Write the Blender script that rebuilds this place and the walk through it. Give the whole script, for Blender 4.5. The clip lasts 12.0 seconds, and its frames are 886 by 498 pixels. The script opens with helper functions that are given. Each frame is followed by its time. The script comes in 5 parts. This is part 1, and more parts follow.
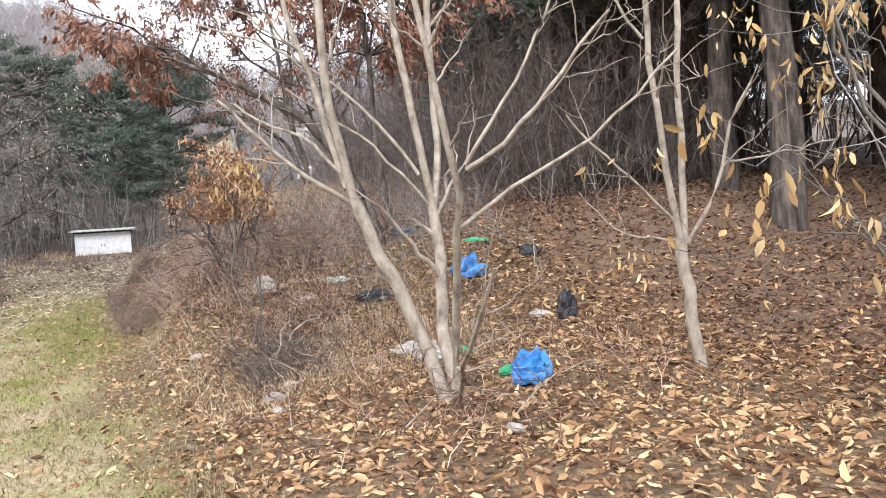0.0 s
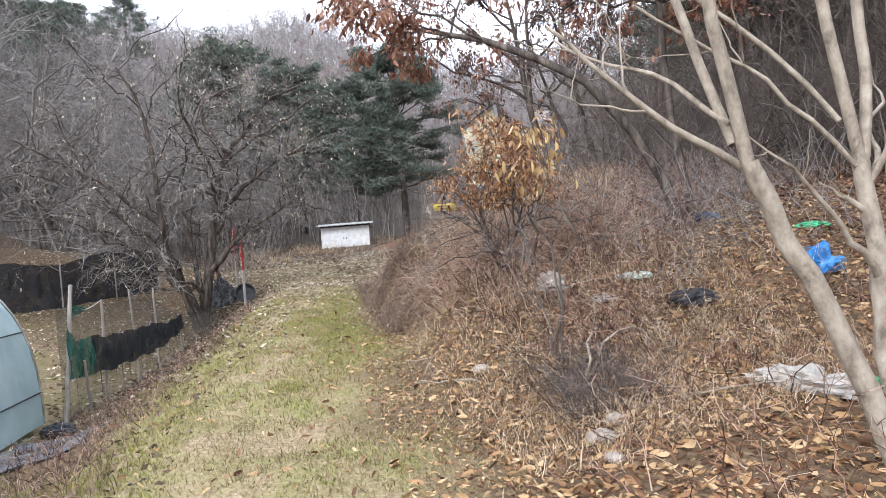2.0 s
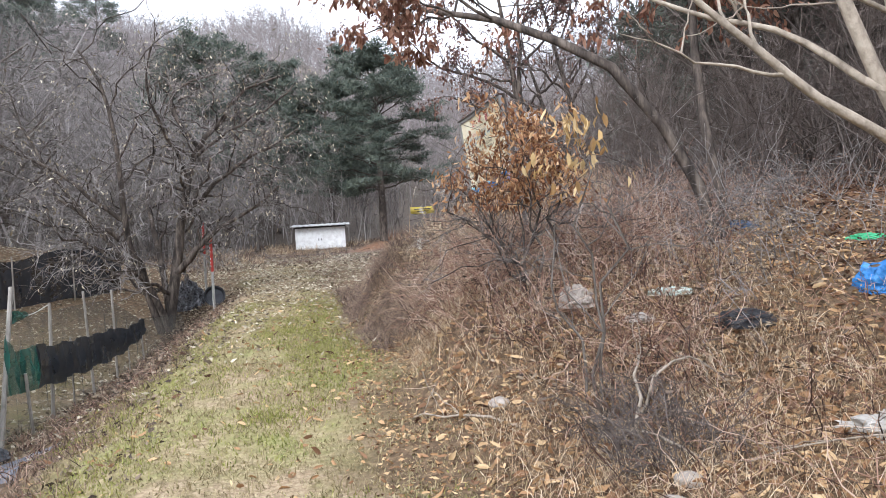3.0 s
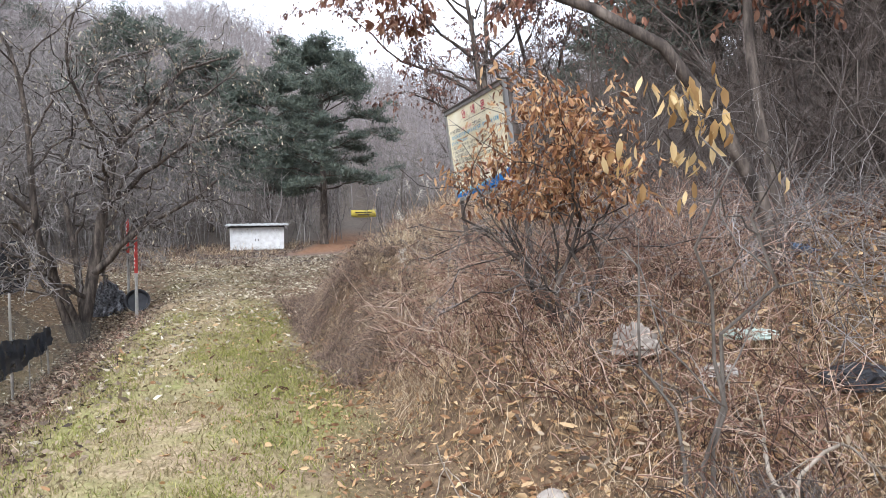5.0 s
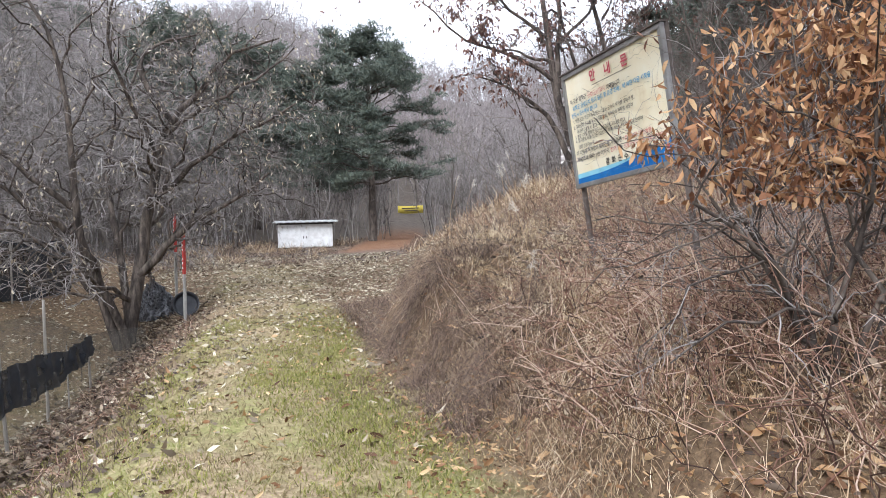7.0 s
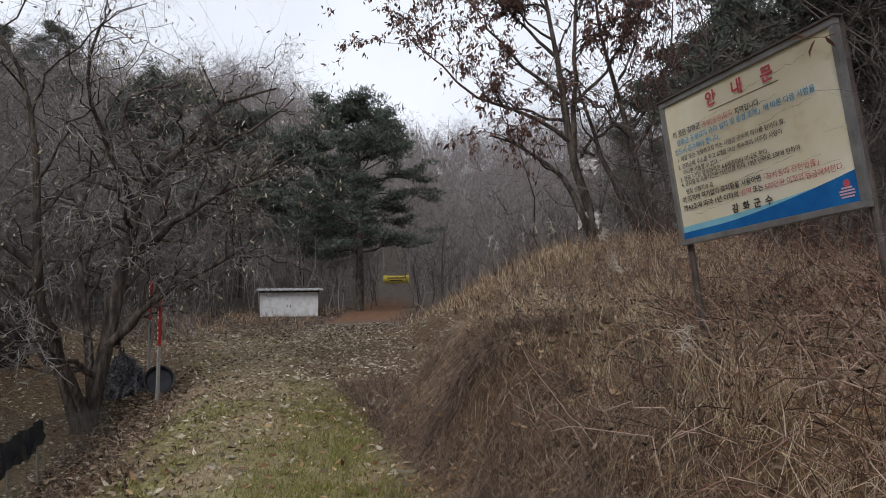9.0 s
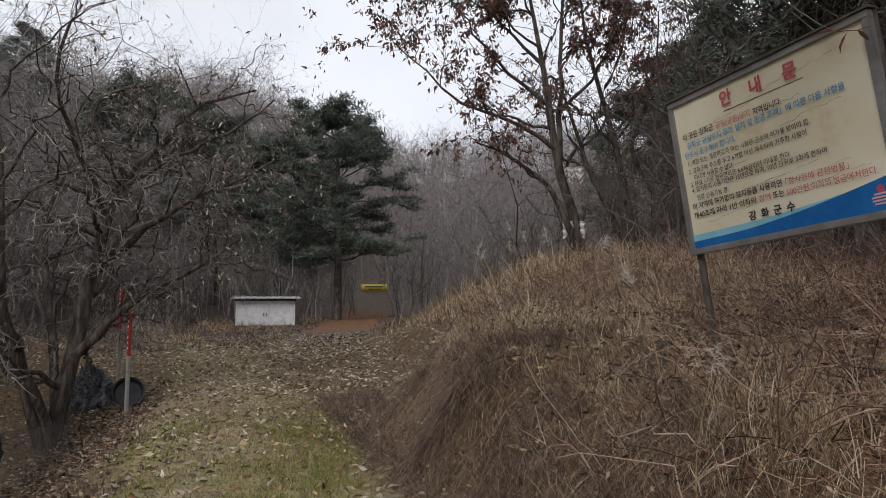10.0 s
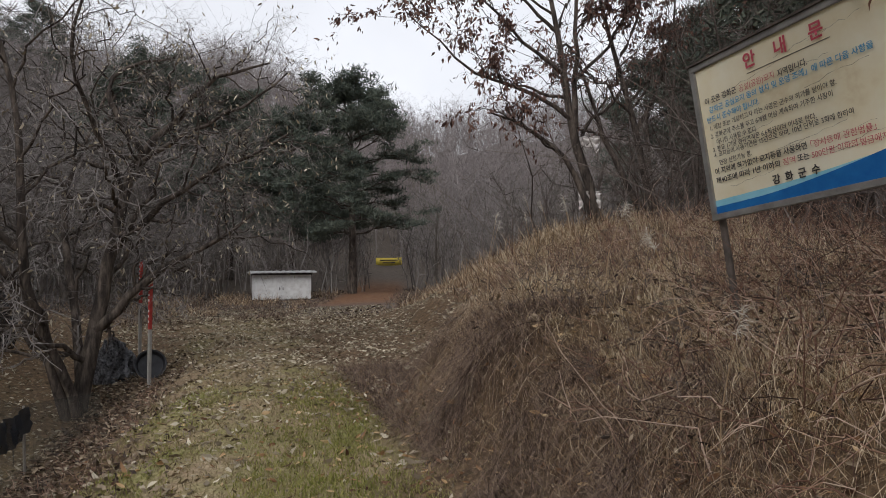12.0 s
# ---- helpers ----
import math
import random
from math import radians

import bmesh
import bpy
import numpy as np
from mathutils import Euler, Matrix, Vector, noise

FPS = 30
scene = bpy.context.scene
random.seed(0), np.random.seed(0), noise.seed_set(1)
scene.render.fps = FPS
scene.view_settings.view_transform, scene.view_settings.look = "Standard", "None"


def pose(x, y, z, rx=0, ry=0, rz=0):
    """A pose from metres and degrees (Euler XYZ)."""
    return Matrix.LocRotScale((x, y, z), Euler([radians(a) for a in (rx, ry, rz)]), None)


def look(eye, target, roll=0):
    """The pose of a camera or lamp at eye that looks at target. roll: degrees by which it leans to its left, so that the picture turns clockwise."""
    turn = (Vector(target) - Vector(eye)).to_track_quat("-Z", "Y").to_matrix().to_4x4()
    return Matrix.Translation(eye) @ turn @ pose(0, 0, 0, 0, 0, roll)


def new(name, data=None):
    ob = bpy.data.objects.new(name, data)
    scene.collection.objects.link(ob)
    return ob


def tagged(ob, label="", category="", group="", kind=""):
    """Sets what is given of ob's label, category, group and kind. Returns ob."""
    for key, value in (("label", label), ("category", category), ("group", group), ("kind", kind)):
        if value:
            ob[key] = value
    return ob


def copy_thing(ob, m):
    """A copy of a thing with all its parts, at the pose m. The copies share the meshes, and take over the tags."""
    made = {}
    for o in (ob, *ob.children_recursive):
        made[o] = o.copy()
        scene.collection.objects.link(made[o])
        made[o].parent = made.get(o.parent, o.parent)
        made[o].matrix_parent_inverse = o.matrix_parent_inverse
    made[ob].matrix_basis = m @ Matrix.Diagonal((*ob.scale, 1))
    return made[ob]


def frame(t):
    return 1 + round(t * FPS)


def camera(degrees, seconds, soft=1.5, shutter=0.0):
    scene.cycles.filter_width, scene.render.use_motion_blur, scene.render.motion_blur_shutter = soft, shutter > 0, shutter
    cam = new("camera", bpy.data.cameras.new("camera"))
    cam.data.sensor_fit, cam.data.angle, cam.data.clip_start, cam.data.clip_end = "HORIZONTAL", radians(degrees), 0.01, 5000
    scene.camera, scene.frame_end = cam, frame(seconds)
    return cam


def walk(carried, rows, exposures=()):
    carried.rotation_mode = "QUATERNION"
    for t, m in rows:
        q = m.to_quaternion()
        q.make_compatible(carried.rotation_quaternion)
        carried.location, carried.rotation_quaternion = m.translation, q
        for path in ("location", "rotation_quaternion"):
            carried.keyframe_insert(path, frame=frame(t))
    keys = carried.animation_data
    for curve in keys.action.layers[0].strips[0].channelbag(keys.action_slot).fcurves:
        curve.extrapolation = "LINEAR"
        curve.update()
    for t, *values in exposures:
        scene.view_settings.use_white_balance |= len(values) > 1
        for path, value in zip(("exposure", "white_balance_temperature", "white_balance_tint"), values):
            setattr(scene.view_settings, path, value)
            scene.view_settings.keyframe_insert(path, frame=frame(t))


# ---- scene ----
cam = camera(65.2, 12.0, 0.5)
PATH = [
    (0, (0.0, 0.0, 1.429), (-0.018, 1.999, 1.387), -4.4),
    (0.5, (-0.302, 0.211, 1.418), (-0.452, 2.205, 1.418), -3.6),
    (1, (-0.536, 0.638, 1.429), (-0.926, 2.6, 1.43), -4.8),
    (1.5, (-0.783, 0.994, 1.426), (-1.363, 2.908, 1.432), -4.9),
    (2, (-1.109, 1.472, 1.451), (-1.734, 3.372, 1.437), -4.9),
    (2.5, (-1.436, 1.937, 1.442), (-2.032, 3.846, 1.41), -2.9),
    (2.7, (-1.55, 2.134, 1.465), (-2.144, 4.044, 1.458), -3.3),
    (4.3, (-2.413, 3.462, 1.569), (-2.693, 5.442, 1.516), -2.4),
    (4.5, (-2.476, 3.613, 1.602), (-2.785, 5.589, 1.582), -2.6),
    (5, (-2.68, 3.855, 1.603), (-3.049, 5.82, 1.601), -1.5),
    (5.5, (-2.978, 4.206, 1.613), (-3.403, 6.16, 1.6), -1.6),
    (6, (-3.201, 4.639, 1.645), (-3.633, 6.592, 1.617), -2.5),
    (6.5, (-3.444, 5.004, 1.657), (-3.919, 6.947, 1.637), -2.5),
    (7, (-3.755, 5.419, 1.658), (-4.24, 7.359, 1.648), -1.8),
    (7.2, (-3.844, 5.664, 1.666), (-4.317, 7.607, 1.648), -0.5),
    (7.5, (-3.986, 5.908, 1.703), (-4.42, 7.859, 1.777), -1.6),
    (7.7, (-4.109, 6.045, 1.683), (-4.53, 7.997, 1.78), -1.4),
    (9.3, (-4.883, 7.021, 1.67), (-5.305, 8.966, 1.871), -0.9),
    (9.5, (-4.915, 7.098, 1.68), (-5.33, 9.044, 1.877), -0.3),
    (10, (-5.0, 7.251, 1.701), (-5.357, 9.207, 1.92), -0.7),
    (10.5, (-5.091, 7.189, 1.648), (-5.426, 9.149, 1.858), -0.9),
    (11, (-5.116, 7.111, 1.629), (-5.488, 9.068, 1.81), -1.7),
    (11.5, (-5.082, 7.154, 1.639), (-5.493, 9.106, 1.79), -1.5),
    (12, (-5.047, 7.238, 1.664), (-5.445, 9.193, 1.807), -1.2),
]

EXPOSURES = [(0.0, 1.82, 5850, 11), (2.5, 1.64, 5680, 11), (7.5, 1.66, 5680, 11), (9.2, 0.14, 6000, 12), (12.0, 0.16, 6150, 12)]
walk(cam, [(t, look(eye, target, roll)) for t, eye, target, roll in PATH], EXPOSURES)

# ---- light: overcast winter day ----
SUN_ELEV, SUN_TURN = 38.0, 200.0
world = bpy.data.worlds.new("overcast_sky")
scene.world = world
world.use_nodes = True
wn, wl = world.node_tree.nodes, world.node_tree.links
wn.clear()
w_out = wn.new("ShaderNodeOutputWorld")
w_bg = wn.new("ShaderNodeBackground")
w_sky = wn.new("ShaderNodeTexSky")
w_sky.sky_type, w_sky.sun_disc = "NISHITA", False
w_sky.sun_elevation, w_sky.sun_rotation = radians(SUN_ELEV), radians(SUN_TURN)
w_sky.air_density, w_sky.dust_density = 1.0, 4.0
w_hsv = wn.new("ShaderNodeHueSaturation")
w_hsv.inputs["Saturation"].default_value = 0.22
w_bg.inputs["Strength"].default_value = 0.108
w_co = wn.new("ShaderNodeTexCoord")
w_noise = wn.new("ShaderNodeTexNoise")
w_noise.inputs["Scale"].default_value = 3.0
w_noise.inputs["Detail"].default_value = 5.0
w_ramp = wn.new("ShaderNodeMapRange")
w_ramp.inputs["From Min"].default_value, w_ramp.inputs["From Max"].default_value = 0.3, 0.7
w_ramp.inputs["To Min"].default_value, w_ramp.inputs["To Max"].default_value = 8.0, 10.0
w_mix = wn.new("ShaderNodeMix")
w_mix.data_type = "RGBA"
w_mix.inputs["Factor"].default_value = 0.75
w_cloud = wn.new("ShaderNodeCombineColor")
wl.new(w_sky.outputs[0], w_hsv.inputs["Color"])
wl.new(w_co.outputs["Generated"], w_noise.inputs["Vector"])
wl.new(w_noise.outputs["Fac"], w_ramp.inputs["Value"])
wl.new(w_ramp.outputs[0], w_cloud.inputs[0])
wl.new(w_ramp.outputs[0], w_cloud.inputs[1])
wl.new(w_ramp.outputs[0], w_cloud.inputs[2])
wl.new(w_hsv.outputs[0], w_mix.inputs["A"])
wl.new(w_cloud.outputs[0], w_mix.inputs["B"])
wl.new(w_mix.outputs["Result"], w_bg.inputs["Color"])
wl.new(w_bg.outputs[0], w_out.inputs[0])

sun = new("sun", bpy.data.lights.new("sun", "SUN"))
sun.data.energy, sun.data.angle, sun.data.color = 0.8, radians(25), (1.0, 0.95, 0.88)
sun.rotation_euler = (radians(90 - SUN_ELEV), 0, radians(180 - SUN_TURN))

# ---- plan: u runs along the track, d to the right of its edge ----
AX, AY = -0.468, 0.884
rng = np.random.default_rng(7)


def W(u, d, z=None):
    """Plan coordinates to the world."""
    u, d = np.asarray(u, float), np.asarray(d, float)
    x, y = -2.7 + AX * u + AY * d, 6.5 + AY * u - AX * d
    return np.stack([x, y, ground(u, d) if z is None else np.broadcast_to(z, x.shape)], -1)


def ease(v, a, b):
    t = np.clip((np.asarray(v, float) - a) / (b - a), 0, 1)
    return t * t * (3 - 2 * t)


def ripple(u, d):
    return (0.035 * np.sin(1.7 * u + 0.6 * np.sin(1.3 * d)) * np.sin(1.9 * d + 0.7) + 0.02 * np.sin(4.3 * u + 2 * d) * np.sin(3.7 * d - u)
            + 0.012 * np.sin(9.1 * u - 3 * d) * np.sin(8.3 * d + 2 * u))


def ground(u, d):
    """Height of the ground: a track, a bank on its right, a lower plot on its left, hills behind."""
    u, d = np.asarray(u, float), np.asarray(d, float)
    z = np.interp(u, [-60, 0.5, 4, 10, 21, 43, 67, 100, 170, 400], [0, 0, 0.22, 0.33, 0.9, 1.84, 3.2, 14, 39, 42])
    bank = 0.04 + 0.78 * ease(u, -0.6, 3.2) - 0.80 * ease(u, 14, 28)
    wob = 0.16 * np.sin(1.1 * u) + 0.1 * np.sin(2.7 * u + 1)
    z = z + bank * ease(d + wob - 2.4 * ease(u, 9, 16), -0.1, 0.85)
    slope = 0.03 + 0.12 * ease(u, -3, 2) + 0.17 * ease(u, 6, 14)
    z = z + (slope * np.clip(d, 0, 5) + 0.06 * np.clip(d - 5, 0, 60)) * (1 - 0.95 * ease(u, 17, 27) * (1 - ease(d, 14, 26))) * (1 - 0.8 * ease(u, 10, 15) * (1 - ease(d, 2, 5.5)))
    # a low scarp across the bank, overhung with grass
    z = z + 0.26 * ease(u + 0.25 * np.sin(2.3 * d) + 0.5 * d, 7.2, 7.6) * (1 - ease(u, 8.6, 12)) * ease(d, -0.25, 0.3) * (1 - ease(d, 1.3, 2.6))
    drop = (0.62 + 0.05 * u.clip(-5, 22)) * (1 - ease(u, 13, 23)) * (0.6 + 0.4 * ease(u, -8, 4))
    z = z - drop * ease(-d + 0.12 * np.sin(2.1 * u) + 0.08 * np.sin(5 * u), 1.9, 4.7)
    z = z + 0.25 * np.clip(-d - 5, 0, 8) * (1 - ease(u, 22, 32)) + 0.50 * np.clip(-d - 12, 0, 90) * (1 - 0.8 * ease(u, 50, 100)) + 12 * ease(u, 48, 95) * (1 - ease(d, -8, 24))
    z = z + ease(u, 75, 120) * (3.0 * np.sin(0.083 * d + 1) + 1.6 * np.sin(0.21 * d + 0.06 * u) + 0.7 * np.sin(0.6 * d + 0.3 * u))
    return z + ripple(u, d) * np.where(np.abs(d) < 40, 1, 0)


# ---- mesh helpers ----
def link_mesh(name, V, F, material, parent=None, smooth=False, label=""):
    V, F = np.asarray(V, np.float32), np.asarray(F, np.int32)
    me = bpy.data.meshes.new(name)
    me.vertices.add(len(V))
    me.vertices.foreach_set("co", V.ravel())
    me.loops.add(F.size)
    me.loops.foreach_set("vertex_index", F.ravel())
    me.polygons.add(len(F))
    me.polygons.foreach_set("loop_start", np.arange(0, F.size, 3, dtype=np.int32))
    if smooth:
        me.polygons.foreach_set("use_smooth", np.ones(len(F), bool))
    me.update(calc_edges=True)
    me.materials.append(material)
    ob = new(name, me)
    ob.parent = parent
    if label:
        ob["label"] = label
    return ob


def part(name, bm, material, parent=None, label=""):
    me = bpy.data.meshes.new(name)
    bm.normal_update()
    bm.to_mesh(me)
    bm.free()
    me.materials.append(material)
    ob = new(name, me)
    ob.parent = parent
    if label:
        ob["label"] = label
    return ob


def joined(pieces):
    Vs, Fs, n = [], [], 0
    for V, F in pieces:
        Vs.append(V.reshape(-1, 3))
        Fs.append(F + n)
        n += len(Vs[-1])
    return np.concatenate(Vs), np.concatenate(Fs)


def unit(v):
    return v / np.maximum(np.linalg.norm(v, axis=-1, keepdims=True), 1e-9)


def tubes(P, R, sides=4):
    """Tapered tubes along N lines of K points."""
    N, K = P.shape[:2]
    T = unit(np.gradient(P, axis=1))
    ref = np.where(np.abs(T[..., 2:3]) > 0.9, np.array([1.0, 0, 0]), np.array([0, 0, 1.0]))
    A = unit(np.cross(T, ref))
    B = np.cross(T, A)
    ang = np.arange(sides) * 2 * np.pi / sides
    V = P[:, :, None] + R[:, :, None, None] * (np.cos(ang)[:, None] * A[:, :, None] + np.sin(ang)[:, None] * B[:, :, None])
    idx = np.arange(N * K * sides).reshape(N, K, sides)
    a, b = idx[:, :-1], idx[:, 1:]
    a2, b2 = np.roll(a, -1, 2), np.roll(b, -1, 2)
    F = np.concatenate([np.stack([a, a2, b2], -1).reshape(-1, 3), np.stack([a, b2, b], -1).reshape(-1, 3)])
    return V.reshape(-1, 3), F


def ribbons(P, side):
    """Blades along N lines of K points, pointed at the end."""
    N, K = P.shape[:2]
    w = np.linspace(1, 0.08, K) ** 0.7
    V = np.stack([P - side[:, None] * w[:, None], P + side[:, None] * w[:, None]], 2)
    idx = np.arange(N * K * 2).reshape(N, K, 2)
    a, b, c, e = idx[:, :-1, 0], idx[:, :-1, 1], idx[:, 1:, 0], idx[:, 1:, 1]
    F = np.concatenate([np.stack([a, b, e], -1).reshape(-1, 3), np.stack([a, e, c], -1).reshape(-1, 3)])
    return V.reshape(-1, 3), F


LEAF_V = np.array([[0, 0, 0], [0.3, 0.17, 0.06], [0.3, 0, 0], [0.3, -0.17, 0.06], [0.7, 0.15, 0.1], [0.7, 0, 0.03], [0.7, -0.15, 0.1], [1, 0, 0.0]])
LEAF_F = np.array([[0, 2, 1], [0, 3, 2], [1, 2, 5], [1, 5, 4], [2, 3, 6], [2, 6, 5], [4, 5, 7], [5, 6, 7]])
LEAF_S = np.array([[0, 0, 0], [0.45, 0.2, 0.06], [0.45, -0.2, 0.06], [1, 0, 0.0]])
LEAF_SF = np.array([[0, 2, 1], [1, 2, 3]])


def leaves(at, along, size, curl=0.3, simple=False, wide=1.0):
    """Curled pointed leaves with their stalks at the given points."""
    N = len(at)
    base, faces = (LEAF_S, LEAF_SF) if simple else (LEAF_V, LEAF_F)
    X = unit(along)
    Y = unit(np.cross(rng.normal(size=(N, 3)), X))
    Z = np.cross(X, Y)
    v = np.repeat(base[None], N, 0).copy()
    v[..., 1] *= wide * rng.uniform(0.75, 1.25, (N, 1))
    bend = rng.normal(0, curl, (N, 1))
    v[..., 2] = v[..., 2] * rng.uniform(0.3, 2.2, (N, 1)) + bend * v[..., 0] ** 2
    v[..., 1] += rng.normal(0, 0.12, (N, 1)) * v[..., 0] ** 2
    V = at[:, None] + np.asarray(size).reshape(-1, 1, 1) * (v[..., :1] * X[:, None] + v[..., 1:2] * Y[:, None] + v[..., 2:] * Z[:, None])
    F = (faces[None] + (np.arange(N) * len(base))[:, None, None]).reshape(-1, 3)
    return V.reshape(-1, 3), F


def lines(start, way, length, K, bend=0.25, fall=0.0, wig=0.04):
    """N wandering lines of K points that start along a way and bend as they go; fall pulls them down (+) or up (-)."""
    N = len(start)
    t = np.linspace(0, 1, K)[None, :, None]
    X = unit(way)
    side = unit(np.cross(X, rng.normal(size=(N, 3))))
    L = np.asarray(length).reshape(-1, 1, 1)
    P = X[:, None] * t + side[:, None] * (bend * rng.normal(0, 1, (N, 1, 1)) * t * t)
    P = P + rng.normal(0, wig, (N, K, 3)) * np.minimum(t * 3, 1)
    P[..., 2] -= np.asarray(fall).reshape(-1, 1) * t[..., 0] ** 2
    return start[:, None] + L * P


def grow(start, way, length, radius, levels, K=8, bend=0.2, fall=-0.1):
    """Branches of a tree, level by level. levels: (children, angle, length ratio, radius ratio, from, fall)."""
    P = lines(start, way, length, K, bend, fall)
    R = np.asarray(radius).reshape(-1, 1) * np.linspace(1, 0.45, K)[None]
    out = [(P, R)]
    L = np.asarray(length, float)
    for n, angle, lr, rr, first, drop in levels:
        N = len(P)
        i = np.repeat(np.arange(N), n)
        t = rng.uniform(first, 1.0, len(i)) * (K - 1)
        k = np.minimum(t.astype(int), K - 2)
        f = (t - k)[:, None]
        at = P[i, k] * (1 - f) + P[i, k + 1] * f
        T = unit(P[i, k + 1] - P[i, k])
        off = unit(np.cross(T, rng.normal(size=T.shape)))
        a = np.radians(angle) * rng.uniform(0.6, 1.35, (len(i), 1))
        way = T * np.cos(a) + off * np.sin(a)
        r0 = R[i, k] * rr * rng.uniform(0.75, 1.1, len(i))
        L = L[i] * lr * rng.uniform(0.55, 1.25, len(i))
        P = lines(at, way, L, K, bend, drop)
        R = r0[:, None] * np.linspace(1, 0.35, K)[None]
        out.append((P, R))
    return out


def slivers(P, r):
    """One thin tapering blade for each far twig."""
    a, b = P[:, 0], P[:, -1]
    side = unit(np.cross(b - a, rng.normal(size=a.shape))) * np.asarray(r).reshape(-1, 1)
    return np.stack([a - side, a + side, b], 1).reshape(-1, 3), np.arange(len(a) * 3).reshape(-1, 3)


def box(bm, size, at=(0, 0, 0), turn=None, bevel=0.0):
    m = Matrix.Translation(at) @ (turn or Matrix()) @ Matrix.Diagonal((*size, 1))
    made = bmesh.ops.create_cube(bm, size=1, matrix=m)
    if bevel:
        edges = list({e for v in made["verts"] for e in v.link_edges})
        bmesh.ops.bevel(bm, geom=edges, offset=bevel, segments=2, affect="EDGES")
    return bm


def rod(bm, a, b, r0, r1=None, sides=8):
    a, b = Vector(a), Vector(b)
    m = Matrix.Translation((a + b) / 2) @ (b - a).to_track_quat("Z", "Y").to_matrix().to_4x4()
    bmesh.ops.create_cone(bm, cap_ends=True, segments=sides, radius1=r0, radius2=r1 if r1 is not None else r0, depth=(b - a).length, matrix=m)
    return bm


# ---- materials ----
def surface(name, stops, scale=6.0, rough=0.85, bump=0.3, island=0.0, metal=0.0, detail=6.0, bump_scale=None, stretch=None, thin=0.0, obj_random=0.0):
    """Noise-driven colour between stops (position, colour), with relief; island: how much each loose piece differs."""
    m = bpy.data.materials.new(name)
    m.use_nodes = True
    n, l = m.node_tree.nodes, m.node_tree.links
    b = n["Principled BSDF"]
    co = n.new("ShaderNodeTexCoord")
    vec = co.outputs["Object"]
    if stretch:
        mp = n.new("ShaderNodeMapping")
        mp.inputs["Scale"].default_value = stretch
        l.new(vec, mp.inputs["Vector"])
        vec = mp.outputs[0]
    no = n.new("ShaderNodeTexNoise")
    no.inputs["Scale"].default_value, no.inputs["Detail"].default_value, no.inputs["Roughness"].default_value = scale, detail, 0.65
    l.new(vec, no.inputs["Vector"])
    fac = no.outputs["Fac"]
    if island or obj_random:
        src = n.new("ShaderNodeNewGeometry").outputs["Random Per Island"] if island else n.new("ShaderNodeObjectInfo").outputs["Random"]
        mx = n.new("ShaderNodeMix")
        mx.inputs["Factor"].default_value = island or obj_random
        l.new(fac, mx.inputs["A"])
        l.new(src, mx.inputs["B"])
        fac = mx.outputs["Result"]
    ra = n.new("ShaderNodeValToRGB")
    el = ra.color_ramp.elements
    el[0].position, el[0].color = stops[0][0], (*stops[0][1], 1)
    el[1].position, el[1].color = stops[-1][0], (*stops[-1][1], 1)
    for p, c in stops[1:-1]:
        el.new(p).color = (*c, 1)
    l.new(fac, ra.inputs["Fac"])
    l.new(ra.outputs["Color"], b.inputs["Base Color"])
    b.inputs["Roughness"].default_value, b.inputs["Metallic"].default_value = rough, metal
    b.inputs["Specular IOR Level"].default_value = 0.25
    if bump:
        nb = n.new("ShaderNodeTexNoise")
        nb.inputs["Scale"].default_value, nb.inputs["Detail"].default_value = bump_scale or scale * 5, 5
        l.new(vec, nb.inputs["Vector"])
        bu = n.new("ShaderNodeBump")
        bu.inputs["Strength"].default_value, bu.inputs["Distance"].default_value = bump, 0.02
        l.new(nb.outputs["Fac"], bu.inputs["Height"])
        l.new(bu.outputs["Normal"], b.inputs["Normal"])
    if thin:
        tr = n.new("ShaderNodeBsdfTranslucent")
        l.new(ra.outputs["Color"], tr.inputs["Color"])
        ms = n.new("ShaderNodeMixShader")
        ms.inputs["Fac"].default_value = thin
        l.new(b.outputs[0], ms.inputs[1])
        l.new(tr.outputs[0], ms.inputs[2])
        l.new(ms.outputs[0], n["Material Output"].inputs["Surface"])
    return m


def netting(name, colour, cover, cell=0.02):
    """Woven net: threads with open gaps."""
    m = surface(name, [(0.3, tuple(c * 0.6 for c in colour)), (0.7, colour)], 8, 0.8, 0.15)
    n, l = m.node_tree.nodes, m.node_tree.links
    co = n.new("ShaderNodeTexCoord")
    no = n.new("ShaderNodeTexNoise")
    no.inputs["Scale"].default_value = 3.0
    l.new(co.outputs["Object"], no.inputs["Vector"])
    mr = n.new("ShaderNodeMapRange")
    mr.inputs["From Min"].default_value, mr.inputs["From Max"].default_value = 0.25, 0.75
    mr.inputs["To Min"].default_value, mr.inputs["To Max"].default_value = max(cover - 0.15, 0), min(cover + 0.15, 1)
    l.new(no.outputs["Fac"], mr.inputs["Value"])
    tr = n.new("ShaderNodeBsdfTransparent")
    ms = n.new("ShaderNodeMixShader")
    l.new(mr.outputs[0], ms.inputs["Fac"])
    l.new(tr.outputs[0], ms.inputs[1])
    l.new(n["Principled BSDF"].outputs[0], ms.inputs[2])
    l.new(ms.outputs[0], n["Material Output"].inputs["Surface"])
    return m


